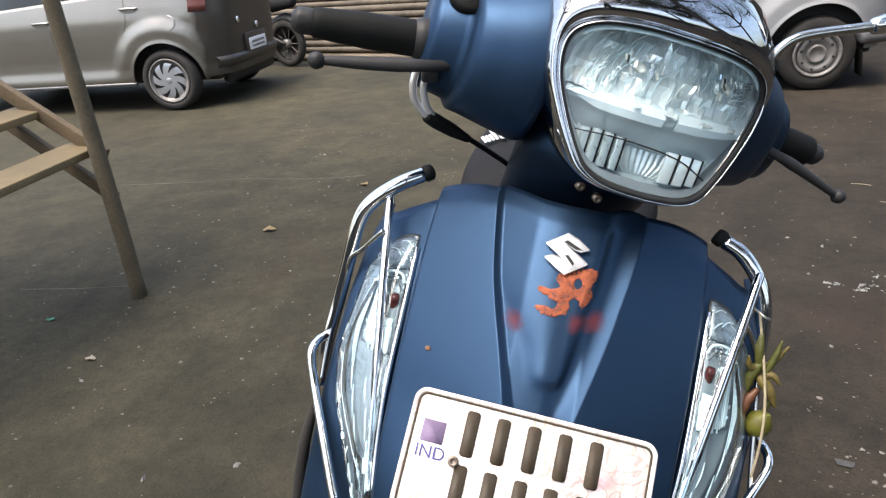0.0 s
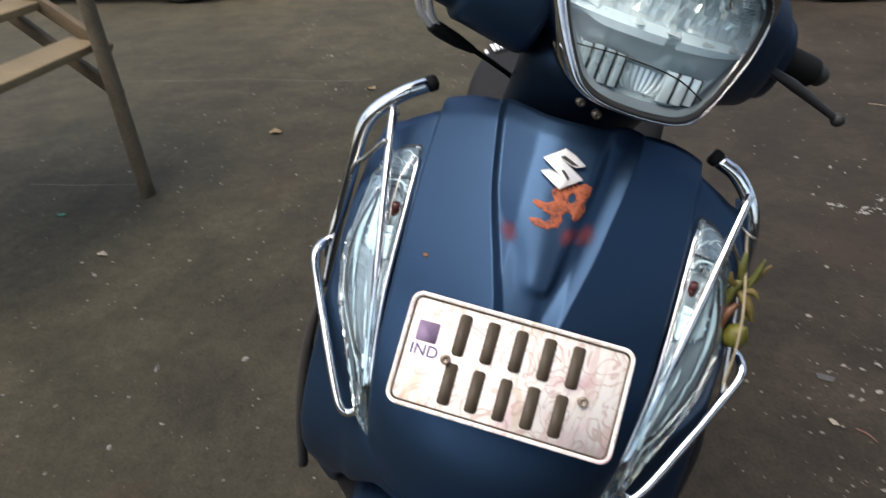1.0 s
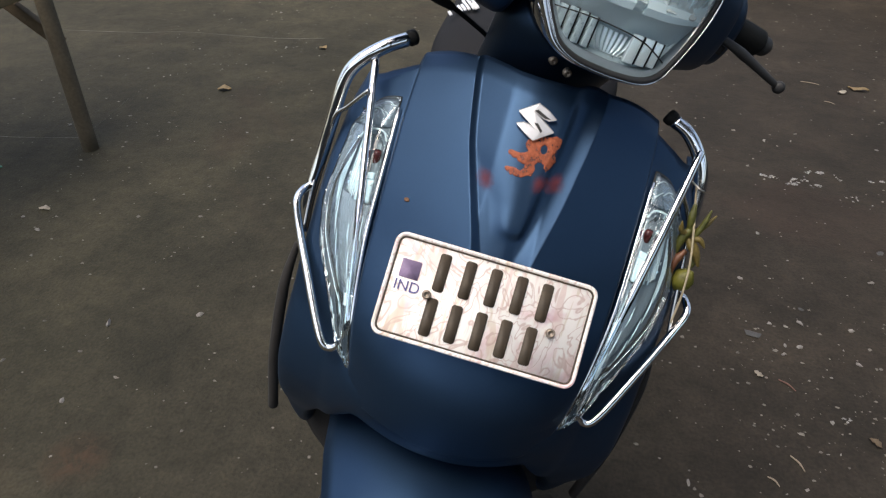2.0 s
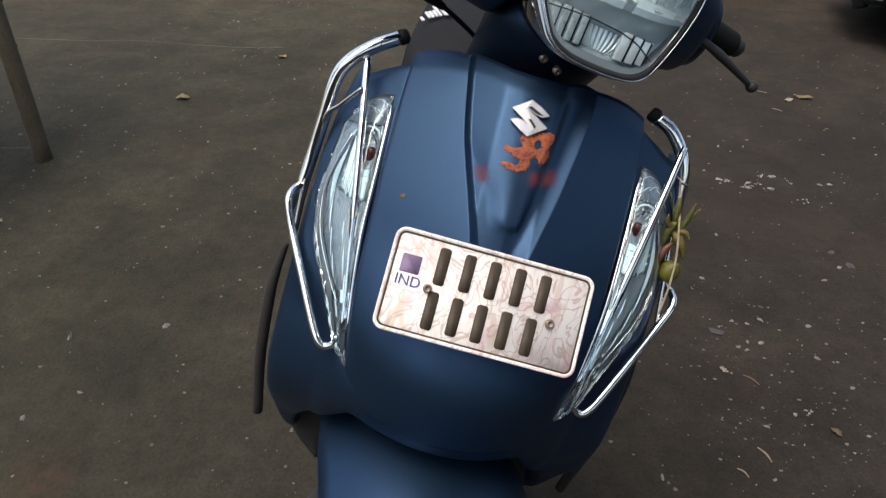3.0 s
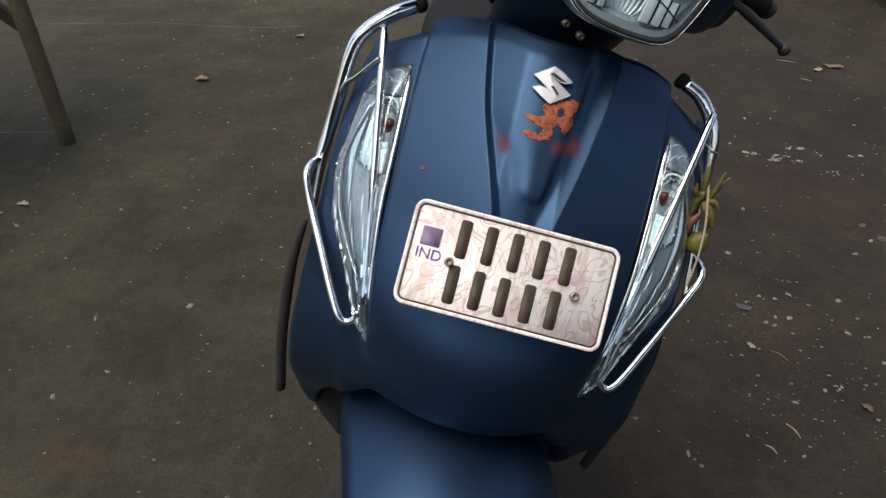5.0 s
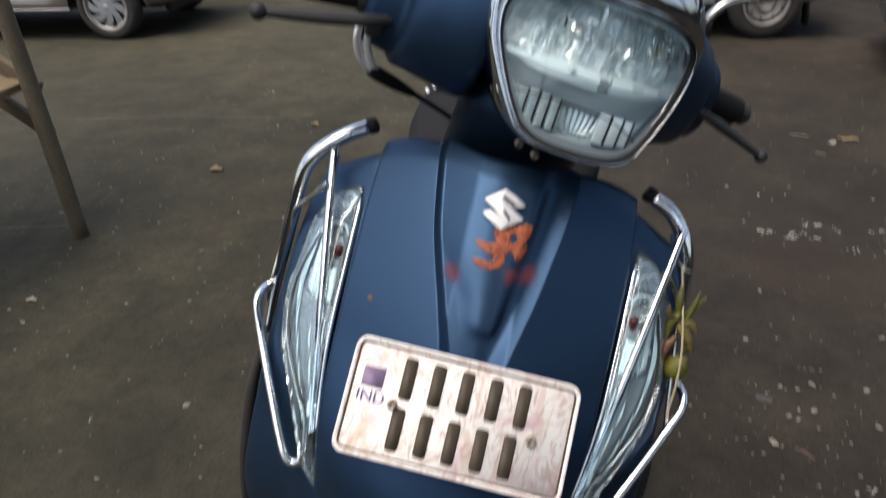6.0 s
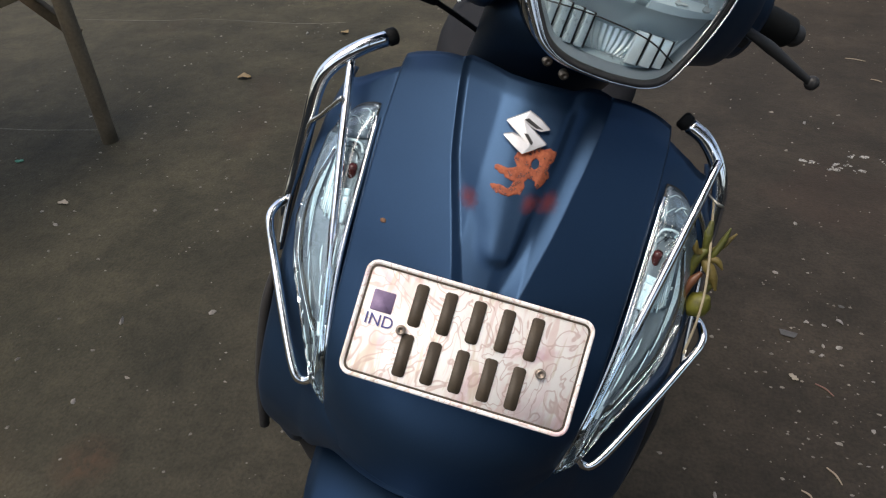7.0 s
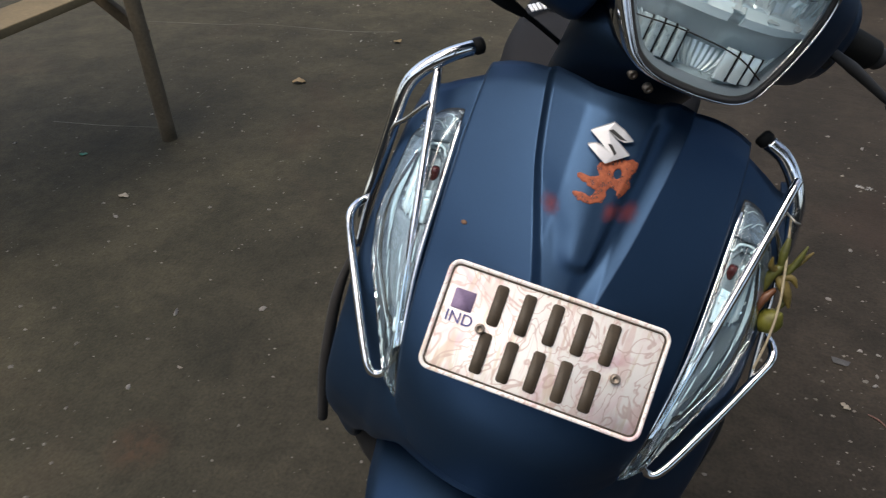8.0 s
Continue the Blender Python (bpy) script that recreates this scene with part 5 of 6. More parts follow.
def make_car(name, label, m, paint, length, width, base, rear, r, belt, roof, style, arch, bumper, slope):
    """A parked car; x runs forward from the rear axle, y to its left."""
    car = thing(name, label, "car", m)
    x0, x1 = -rear, length - rear
    cx, a, b = (x0 + x1) / 2, (x1 - x0) / 2, width / 2
    n = 420
    raw = []
    for k in range(6000):
        t = 2 * math.pi * k / 6000
        c, s = math.cos(t), math.sin(t)
        raw.append((math.copysign(abs(c) ** 0.36, c) * a, math.copysign(abs(s) ** 0.30, s) * b))
    run = np.concatenate([[0], np.cumsum([math.dist(p, q) for p, q in zip(raw, raw[1:] + raw[:1])])])
    at = np.linspace(0, run[-1], n, endpoint=False)
    plan = list(zip(np.interp(at, run, [p[0] for p in raw] + [raw[0][0]]), np.interp(at, run, [p[1] for p in raw] + [raw[0][1]])))

    def low(x):
        z = 0.27
        for xw in (0.0, base):
            if abs(x - xw) < arch:
                z = max(z, r + math.sqrt(arch * arch - (x - xw) ** 2))
        return z

    def brow(x):
        return belt - slope * max(-0.3, x) - 0.10 * smooth_step(base - 0.1, x1, x)

    def skin(px, py, z):
        """A place on the painted body, from its plan and height."""
        x = cx + px
        side = smooth_step(b * 0.80, b * 0.97, abs(py))
        k = lerp_table([(0.25, 0.945), (0.30, 0.968), (0.33, 0.970), (0.42, 0.948), (0.50, 0.952), (0.60, 0.966), (0.74, 0.980), (0.84, 0.984), (0.88, 0.980), (0.96, 0.962), (1.06, 0.935), (1.2, 0.90)], z)
        d = min(math.hypot(x - xw, z - r) for xw in (0.0, base))
        k += side * (0.050 * smooth_step(arch + 0.25, arch + 0.10, d) + 0.012 * smooth_step(arch + 0.035, arch, d)) * smooth_step(0.27, 0.5, z)
        g = (z - 0.25) / (belt - 0.25)
        lean = 0.985 + 0.015 * math.sin(math.pi * min(1.0, g) * 0.7)
        return (cx + px * lean, py * k, z)
    rows = 34
    bm = bmesh.new()
    rings = []
    for j in range(rows + 1):
        ring = []
        for px, py in plan:
            z0 = low(cx + px) if abs(py) > b * 0.9 else 0.30
            ring.append(skin(px, py, z0 + (brow(cx + px) - z0) * j / rows))
        rings.append(ring)
    ring_loft(bm, rings, True, False)
    top = rings[-1]
    deck = [[(cx + (x - cx) * 0.96, y * 0.93, z + 0.012) for x, y, z in top], [(cx + (x - cx) * 0.5, y * 0.4, z + 0.04) for x, y, z in top]]
    ring_loft(bm, [top, *deck], True, False)
    bmesh.ops.remove_doubles(bm, verts=bm.verts, dist=1e-5)
    part("body", bm, paint, car)
    inner = bmesh.new()
    box((length * 0.93, width * 0.80, belt - 0.40), (cx, 0, (belt + 0.10) / 2), None, 0.05, inner)
    part("underbody", inner, BLACK, car)
    # cabin: glass band and roof
    gl = bmesh.new()
    rr = []
    ca = (x0 + 0.10 + (base - 0.35)) / 2
    la = ((base - 0.35) - (x0 + 0.10)) / 2
    for j in range(7):
        g = j / 6
        rr.append([(ca - 0.08 * g + px / a * la * (1 - 0.20 * g), py * (0.905 - 0.15 * g ** 1.3), (brow(ca + px / a * la) - 0.03) * (1 - g) + (roof - 0.07) * g) for px, py in plan])
    ring_loft(gl, rr, True, False)
    part("window_band", gl, CARGLASS, car, "dark window glass")
    rf = bmesh.new()
    last = rr[-1]
    mx = ca - 0.08
    ring_loft(rf, [[(mx + (x - mx) * k, y * k, z + h) for x, y, z in last] for k, h in ((1.004, -0.015), (1.0, 0.02), (0.93, 0.05), (0.6, 0.07), (0.05, 0.075))], True, False)
    part("roof", rf, paint, car)
    for s in (-1, 1):
        for xw in (0.0, base):
            car_wheel(car, xw, s, b - 0.085, r, style)
        part("side_sill", box((base - 2 * arch - 0.02, 0.04, 0.03), (base / 2, s * (b * 0.945), 0.272), None, 0.012), GREYCAR if style == "alloy" else BLACK, car)
        # door seams, handles
        def on(x, z, out=0.0):
            q = min(plan, key=lambda p: (cx + p[0] - x) ** 2 + (p[1] - s * b) ** 2)
            p = skin(x - cx, q[1], z)
            return (p[0], p[1] + s * out, z)
        for xs, z0 in ((0.30, 0.76), (1.12, 0.33)):
            part("door_seam", tube([on(xs + 0.10 * smooth_step(0.9, 0.6, z) * (xs < 0.5), z, -0.001) for z in np.linspace(z0, brow(xs) - 0.02, 7)], 0.003, 6), BLACK, car)
        for xs, zh in ((0.256, 0.962), (1.20, 0.885)):
            hd = part("door_handle", tube([on(xs - 0.09, zh, 0.0), on(xs - 0.07, zh, 0.016), on(xs, zh + 0.002, 0.022), on(xs + 0.07, zh, 0.016), on(xs + 0.09, zh, 0.0)], 0.011, 10), paint, car)
            bm = bmesh.new()
            ring_loft(bm, [[on(xs + 0.085 * math.cos(t) * g, zh - 0.012 + 0.026 * math.sin(t) * g, o) for t in (2 * math.pi * q / 24 for q in range(24))] for g, o in ((1.0, -0.004), (1.0, 0.002), (0.9, 0.0022), (0.02, 0.0022))])
            part("handle_recess", bm, STEELRIM, hd)
        seg = [p for p in plan if -0.47 < cx + p[0] < -0.30 and s * p[1] > b * 0.62]
        seg.sort(key=lambda p: p[1] * s - p[0] * 2)
        bm = bmesh.new()
        lo, hi = belt - 0.235, belt + 0.03
        ring_loft(bm, [[(lambda q, w: (q[0] + (q[0] - cx) * w, q[1] * (1 + w), q[2]))(skin(p[0], p[1], z), w) for z, w in ((lo, -0.01), (lo + 0.01, 0.010), (lo + 0.06, 0.016), (hi - 0.05, 0.016), (hi, 0.0))] for p in seg], False, False)
        part("tail_lamp", bm, TAIL, car, "red tail lamp")
    bm = bmesh.new()
    ring_loft(bm, [[skin(-0.115 - cx + 0.068 * math.cos(t) * g, plan_y, 0.815 + 0.068 * math.sin(t) * g)[:1] + (skin(-0.115 - cx + 0.068 * math.cos(t) * g, plan_y, 0.815 + 0.068 * math.sin(t) * g)[1] + o, 0.815 + 0.068 * math.sin(t) * g) for t in (2 * math.pi * q / 32 for q in range(32))] for plan_y in (min((p for p in plan if p[1] > 0), key=lambda p: abs(cx + p[0] + 0.115))[1],) for g, o in ((1.02, -0.004), (1.0, -0.004), (0.99, 0.0012), (0.97, 0.0014), (0.8, 0.0014), (0.5, 0.0014), (0.02, 0.0014))])
    part("fuel_flap", bm, paint, car)
    if style == "alloy":
        part("rear_valance", box((0.10, width * 0.66, 0.14), (x0 + 0.12, 0, 0.27), pose(0, 0, 0, 0, -18, 0), 0.03), BLACK, car, "black lower valance")
        tail = sorted([p for p in plan if cx + p[0] < -0.46], key=lambda p: math.atan2(p[1], -(p[0] + a - 0.5)))
        bm = bmesh.new()
        ring_loft(bm, [[(lambda q: (q[0] - w, q[1] * (1 + 0.3 * w), z))(skin(p[0], p[1], z)) for z, w in ((0.36, -0.01), (0.375, 0.02), (0.43, 0.035), (0.452, 0.028), (0.475, -0.01))] for p in tail], False, False)
        part("bumper_step", bm, bumper, car, "body-coloured bumper step")
    else:
        for s in (-1, 1):
            part("mud_flap", box((0.012, 0.15, 0.20), (-r - 0.045, s * (b - 0.085), 0.20), pose(0, 0, 0, 0, 8, 0), 0.004), RUBBER, car, "black rubber mud flap")
        part("rear_bumper", tube([(x0 + 0.26, b * 0.93, 0.42), (x0 + 0.02, b * 0.76, 0.42), (x0 - 0.015, 0, 0.42), (x0 + 0.02, -b * 0.76, 0.42), (x0 + 0.26, -b * 0.93, 0.42)], 0.055, 14, flat=1.6), bumper, car, "moulded rear bumper")
    part("front_bumper", tube([(x1 - 0.26, b * 0.93, 0.42), (x1 - 0.02, b * 0.76, 0.42), (x1 + 0.015, 0, 0.42), (x1 - 0.02, -b * 0.76, 0.42), (x1 - 0.26, -b * 0.93, 0.42)], 0.075, 14, flat=1.5), bumper, car)
    pl = part("number_plate", box((0.012, 0.40, 0.115), (x0 - 0.020, 0.02, 0.52), None, 0.003), WHITEPRINT, car, "pale number plate")
    part("plate_recess", box((0.02, 0.52, 0.20), (x0 - 0.004, 0.02, 0.53), None, 0.006), paint, car)
    for dz in (0.02, -0.02):
        part("character_bar", box((0.003, 0.30, 0.022), (x0 - 0.0275, 0.02, 0.52 + dz)), STEELRIM, pl)
    for y, z in ((0.366, 0.775), (-0.05, 0.69)):
        part("badge", lathe([(0.001, -0.012), (0.03, -0.010), (0.035, 0.0)], 20, "x", at=(x0 - 0.004, y, z)), CHROME, car, "small bright badge")
    return car


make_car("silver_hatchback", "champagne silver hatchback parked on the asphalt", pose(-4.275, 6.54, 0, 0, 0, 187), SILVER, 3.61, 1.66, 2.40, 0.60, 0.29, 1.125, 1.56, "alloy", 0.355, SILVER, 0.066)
make_car("white_car", "white car with steel wheels parked on the asphalt", pose(1.484, 6.883, 0, 0, 0, 184), WHITECAR, 3.40, 1.48, 2.35, 0.55, 0.283, 0.98, 1.48, "steel", 0.378, GREYCAR, 0.02)
make_car("grey_car", "grey car parked at the edge of the yard", pose(2.70, 5.49, 0, 0, 0, -14), GREYCAR, 3.50, 1.55, 2.36, 0.55, 0.27, 0.96, 1.48, "alloy", 0.34, GREYCAR, 0.02)

# ---- stepped timber stand with its post ----
stall = thing("stepped_stand", "rough stepped timber stand nailed to a weathered post", "stand", pose(-1.808, 2.241, 0))
part("post", tube([(0, 0, 0), (0.004, 0, 0.5), (-0.003, 0.004, 1.1), (0.0, 0, 1.9)], [0.033, 0.031, 0.029, 0.027], 14), POST, stall, "weathered round post")
part("post", tube([(-0.02, -1.0, 0), (-0.02, -1.0, 0.9)], 0.03, 12), POST, stall, "weathered round post")
for y in (0.055, -0.97):
    rail = box((1.16, 0.028, 0.058), (-0.497, y, 0.922), pose(0, 0, 0, 0, 33, 0), 0.004)
    part("upper_rail", rail, TIMBER_OLD, stall, "slanting brown side rail")
    part("lower_rail", box((0.56, 0.030, 0.050), (-0.25, y, 0.590), pose(0, 0, 0, 0, 36, 0), 0.004), TIMBER_OLD, stall, "slanting brown side rail")
# treads above the lowest few are out of view, added to shade the ground
for x, z in ((-0.105, 0.622), (-0.33, 0.768), (-0.555, 0.914), (-0.78, 1.06), (-0.97, 1.185), (-1.16, 1.31), (-1.35, 1.43)):
    part("tread", box((0.150, 1.10, 0.030), (x, -0.46, z), pose(0, 0, 0, 1.5, 4, 1.5), 0.004), TIMBER, stall, "pale raw timber tread")

# ---- stack of poles behind the cars ----
stack = thing("pole_stack", "stack of dry bamboo poles lying on the ground", "poles", pose(-3.4, 9.1, 0, 0, 0, -10))
rnd = random.Random(11)
for row in range(12):
    for k in range(7):
        r = rnd.uniform(0.036, 0.046)
        y = -0.62 + 0.092 * k + 0.075 * row + rnd.uniform(-0.012, 0.012)
        z = 0.045 + 0.078 * row
        a, b = rnd.uniform(-2.9, -2.4), rnd.uniform(2.0, 2.6)
        if k in (0, 1, 2) or row == 11:
            part("bamboo_pole", tube([(a, y + rnd.uniform(-0.03, 0.03), z), (a * 0.4, y, z + rnd.uniform(-0.005, 0.01)), (b * 0.4, y, z + rnd.uniform(-0.005, 0.01)), (b, y + rnd.uniform(-0.03, 0.03), z)], r, 9, 3), BAMBOO if rnd.random() < 0.7 else TIMBER_OLD, stack)

# ---- motorcycle behind the hatchback ----
moto = thing("motorcycle", "dusty dark motorcycle standing behind the hatchback", "motorcycle", pose(-4.20, 8.20, 0, 0, 0, 165))
for x in (0.0, 1.25):
    w = part("wheel", lathe(wheel_profile(0.29, 0.085), 40, "y", at=(x, 0, 0.29)), TYRE, moto, "dusty narrow tyre")
    part("rim", lathe([(0.225, -0.022), (0.215, 0.0), (0.225, 0.022), (0.235, 0.022), (0.235, -0.022), (0.225, -0.022)], 36, "y", at=(x, 0, 0.29)), STEELRIM, w)
    part("hub", lathe([(0.02, -0.05), (0.055, -0.04), (0.055, 0.04), (0.02, 0.05)], 20, "y", at=(x, 0, 0.29)), STEELRIM, w)
    for k in range(10):
        a = 2 * math.pi * k / 10
        part("spoke", tube([(x + 0.05 * math.cos(a), 0, 0.29 + 0.05 * math.sin(a)), (x + 0.22 * math.cos(a), 0, 0.29 + 0.22 * math.sin(a))], 0.004, 6), STEELRIM, w)
part("mudguard", tube([(-0.30, 0, 0.42), (-0.20, 0, 0.55), (0.0, 0, 0.63), (0.22, 0, 0.55)], 0.05, 10, flat=0.3), BLACK, moto)
part("frame", tube([(0.0, 0.05, 0.29), (0.35, 0.05, 0.40), (0.75, 0.05, 0.38), (1.02, 0.03, 0.85)], 0.025, 10), BLACK, moto)
part("tank", tube([(0.55, 0, 0.80), (0.72, 0, 0.86), (0.95, 0, 0.85)], [0.08, 0.14, 0.10], 16), GREYCAR, moto)
part("seat", tube([(-0.20, 0, 0.80), (0.15, 0, 0.78), (0.55, 0, 0.77)], [0.06, 0.09, 0.07], 14, flat=1.3), SEAT, moto)
part("engine", box((0.36, 0.22, 0.30), (0.68, 0, 0.42), None, 0.04), STEELRIM, moto)
part("fork", tube([(1.25, 0.06, 0.29), (1.08, 0.06, 0.80), (1.03, 0.06, 0.98)], 0.02, 10), STEELRIM, moto)
part("handlebar", tube([(0.95, -0.34, 1.05), (1.03, -0.12, 1.00), (1.03, 0.12, 1.00), (0.95, 0.34, 1.05)], 0.013, 10), BLACK, moto)

# ---- lemon and chilli charm on the guard ----
CH = SCOOTER @ Matrix.Translation((-0.012, 0.0, 0.017))
charm = thing("lemon_chilli_charm", "lemon and green chillies strung on a cord from the chrome guard", "charm", CH)
part("cord", tube([(0.206, 0.172, 0.962), (0.213, 0.136, 0.930), (0.219, 0.112, 0.900), (0.222, 0.097, 0.870), (0.222, 0.085, 0.838)], 0.0013, 6), STRING, charm, "pale cord")
part("knot", tube([(0.198, 0.170, 0.968), (0.207, 0.160, 0.966), (0.214, 0.166, 0.962), (0.210, 0.178, 0.958)], 0.0012, 6), WIRE, charm)
bm = lathe([(0.0003, -0.018), (0.004, -0.016), (0.0105, -0.011), (0.0142, 0.0), (0.012, 0.009), (0.0055, 0.016), (0.0022, 0.0195), (0.0003, 0.0205)], 24, "z")
bmesh.ops.transform(bm, verts=bm.verts, matrix=Matrix.Translation((0.224, 0.124, 0.871)) @ pose(0, 0, 0, 14, 18, 0) @ Matrix.Diagonal((0.94, 0.94, 0.90, 1.0)))
part("lemon", bm, LEMON, charm, "yellow-green lemon")


def chilli(a, b, c, r, material, label):
    part("chilli", tube([a, b, c], [r * 0.5, r, r * 0.85, r * 0.25], 10), material, charm, label)


chilli((0.212, 0.139, 0.916), (0.223, 0.131, 0.908), (0.233, 0.124, 0.894), 0.0058, CHILLI_DRY, "drying yellow chilli")
chilli((0.214, 0.141, 0.930), (0.206, 0.136, 0.917), (0.206, 0.130, 0.896), 0.0052, CHILLI, "green chilli")
chilli((0.212, 0.140, 0.918), (0.224, 0.145, 0.930), (0.233, 0.149, 0.947), 0.0034, CHILLI_DRY, "drying yellow chilli")
chilli((0.206, 0.149, 0.953), (0.208, 0.142, 0.936), (0.214, 0.138, 0.914), 0.0042, CHILLI, "green chilli")
chilli((0.214, 0.129, 0.906), (0.207, 0.123, 0.893), (0.206, 0.116, 0.876), 0.0046, CHILLI_RED, "red chilli")
chilli((0.214, 0.137, 0.915), (0.224, 0.136, 0.920), (0.232, 0.132, 0.914), 0.0036, CHILLI_DRY, "drying yellow chilli")
chilli((0.218, 0.134, 0.910), (0.228, 0.130, 0.897), (0.224, 0.124, 0.882), 0.0036, CHILLI, "green chilli")
chilli((0.213, 0.139, 0.922), (0.201, 0.134, 0.926), (0.196, 0.132, 0.938), 0.0034, CHILLI_DRY, "drying yellow chilli")
chilli((0.216, 0.136, 0.912), (0.222, 0.142, 0.934), (0.224, 0.146, 0.953), 0.0034, CHILLI, "green chilli")

# ---- litter on the ground ----


def leaf_mesh(length, width, curl, lobes, seed):
    r = random.Random(seed)
    bm = bmesh.new()
    top, n = [], 10
    for k in range(n + 1):
        t = k / n
        w = width * math.sin(math.pi * t) ** 0.7 * (1 + lobes * math.sin(t * 17 + seed)) * r.uniform(0.85, 1.12)
        z = 0.002 + curl * (math.sin(math.pi * t * 1.1 + seed) ** 2)
        top.append([(t - 0.5, w, z + curl * 0.8), (t - 0.5, 0, z), (t - 0.5, -w * r.uniform(0.8, 1.1), z + curl * r.uniform(0.3, 1))])
    rings = []
    for row in top:
        rings.append([(x * length, y, z) for x, y, z in row] + [(x * length, y, z - 0.0012) for x, y, z in reversed(row)])
    ring_loft(bm, rings)
    return bm


LEAVES = [(-1.588, 2.97, 0.066, 0.023, 0.010, LEAF, 20, "dry yellow curled leaf"), (-1.35, 3.69, 0.055, 0.018, 0.008, LEAF, 60, "small dry yellow leaf"), (1.54, 3.81, 0.10, 0.018, 0.010, LEAF, -12, "long dry brown leaf"),
          (0.986, 1.376, 0.032, 0.009, 0.004, LEAF_DULL, 130, "small dry brown leaf"), (0.746, 1.547, 0.026, 0.007, 0.003, LEAF_PALE, -38, "small pale dry leaf"), (1.45, 3.75, 0.06, 0.015, 0.006, LEAF_PALE, 35, "pale dry leaf"),
          (-1.65, 1.78, 0.045, 0.012, 0.005, LEAF_PALE, 5, "pale dry leaf"), (-1.9, 1.30, 0.04, 0.012, 0.004, LEAF, 70, "small dry brown leaf")]
for i, (x, y, ln, wd, curl, material, rz, label) in enumerate(LEAVES):
    thing("fallen_leaf", label + " lying on asphalt", "leaf", pose(x, y, 0.001, 0, 0, rz), "fallen leaves", bm=leaf_mesh(ln, wd, curl, 0.25, i), material=material)


def pebble_mesh(seed, sx, sy, sz):
    r = random.Random(seed)
    bm = bmesh.new()
    bmesh.ops.create_icosphere(bm, subdivisions=1, radius=1)
    for v in bm.verts:
        k = 1 + 0.75 * noise.noise(v.co * 1.1 + Vector((seed * 3.7, 0, 0))) + r.uniform(-0.12, 0.12)
        v.co = Vector((v.co.x * sx * k, v.co.y * sy * k, max(-0.3, v.co.z) * sz * k + sz * 0.28))
    return bm


STONES = [(-1.58, 1.66, 0.016), (-1.69, 1.72, 0.011), (-0.81, 1.4, 0.015), (-1.04, 1.3, 0.017), (-0.97, 1.02, 0.014), (-1.25, 2.55, 0.008), (-0.98, 2.2, 0.007), (-2.05, 2.42, 0.01), (-1.4, 1.1, 0.009), (-0.55, 2.9, 0.009), (-1.9, 4.3, 0.012), (-0.6, 4.4, 0.012), (0.62, 3.4, 0.011)]
STONES += [(0.843, 2.268, 0.0124), (0.749, 1.981, 0.01), (1.153, 2.058, 0.0125), (1.226, 2.147, 0.0141), (1.032, 1.797, 0.0134), (1.018, 1.654, 0.0126), (0.852, 1.771, 0.0082), (0.807, 1.773, 0.0113), (0.825, 1.647, 0.0136), (0.836, 1.685, 0.0099), (0.895, 1.796, 0.0124), (0.933, 1.582, 0.0084), (1.08, 1.55, 0.0101), (0.901, 1.421, 0.0087), (0.545, 1.156, 0.0101), (1.011, 1.32, 0.0074), (0.802, 1.201, 0.007), (0.756, 1.178, 0.0046), (0.898, 1.322, 0.005), (1.204, 1.85, 0.0083), (0.916, 2.121, 0.0059)]
STONES += [(0.843, 2.003, 0.0056), (0.875, 1.689, 0.0099), (0.743, 1.767, 0.0062), (0.991, 1.704, 0.0049), (0.732, 1.253, 0.0032), (0.869, 1.316, 0.0041), (1.031, 1.299, 0.0041), (1.337, 2.617, 0.0069), (1.089, 2.397, 0.0051), (1.438, 3.085, 0.0095), (1.684, 3.147, 0.0096), (1.091, 3.083, 0.0095), (0.977, 3.055, 0.0142), (1.108, 1.693, 0.0039), (0.966, 1.472, 0.0036), (0.946, 1.659, 0.0049), (-2.416, 1.988, 0.012), (-1.564, 3.647, 0.016), (-1.163, 3.374, 0.013), (-1.026, 2.53, 0.01), (-0.832, 2.433, 0.009)]
for i, (x, y, r) in enumerate(STONES):
    thing("pebble", "small pale stone chip lying on asphalt", "stone", pose(x, y, 0, 0, 0, 37 * i), "scattered stones", bm=pebble_mesh(i, r * (0.55 + 0.13 * (i % 4)), r * (0.35 + 0.11 * (i % 3)), r * 0.45), material=STONE, smooth=False)
for i, (x, y, r) in enumerate(((0.758, 1.712, 0.026), (1.228, 2.243, 0.016), (1.267, 2.166, 0.024), (0.91, 1.864, 0.010))):
    thing("slate_chip", "flat dark grey stone chip lying on asphalt", "stone", pose(x, y, 0, 0, 0, 50 * i), "dark stones", bm=pebble_mesh(40 + i, r, r * 0.6, r * 0.2), material=STONE_DARK, smooth=False)
for x, y, rz, ln, material, label in ((0.814, 1.525, -38, 0.048, LITTER_RED, "reddish-brown twig lying on asphalt"), (0.794, 1.27, -55, 0.045, TWIG, "pale twig lying on asphalt"), (0.732, 1.205, -40, 0.03, TWIG, "pale twig lying on asphalt"),
                                      (1.32, 3.86, -15, 0.09, TWIG, "pale twig lying on asphalt"), (1.36, 3.6, -30, 0.05, TWIG, "pale twig lying on asphalt")):
    bm = tube([(-ln / 2, 0, 0.003), (0, 0.003, 0.004), (ln / 2, -0.002, 0.003)], [0.0014, 0.0021, 0.0011], 6)
    thing("twig", label, "litter", pose(x, y, 0, 0, 0, rz), bm=bm, material=material)
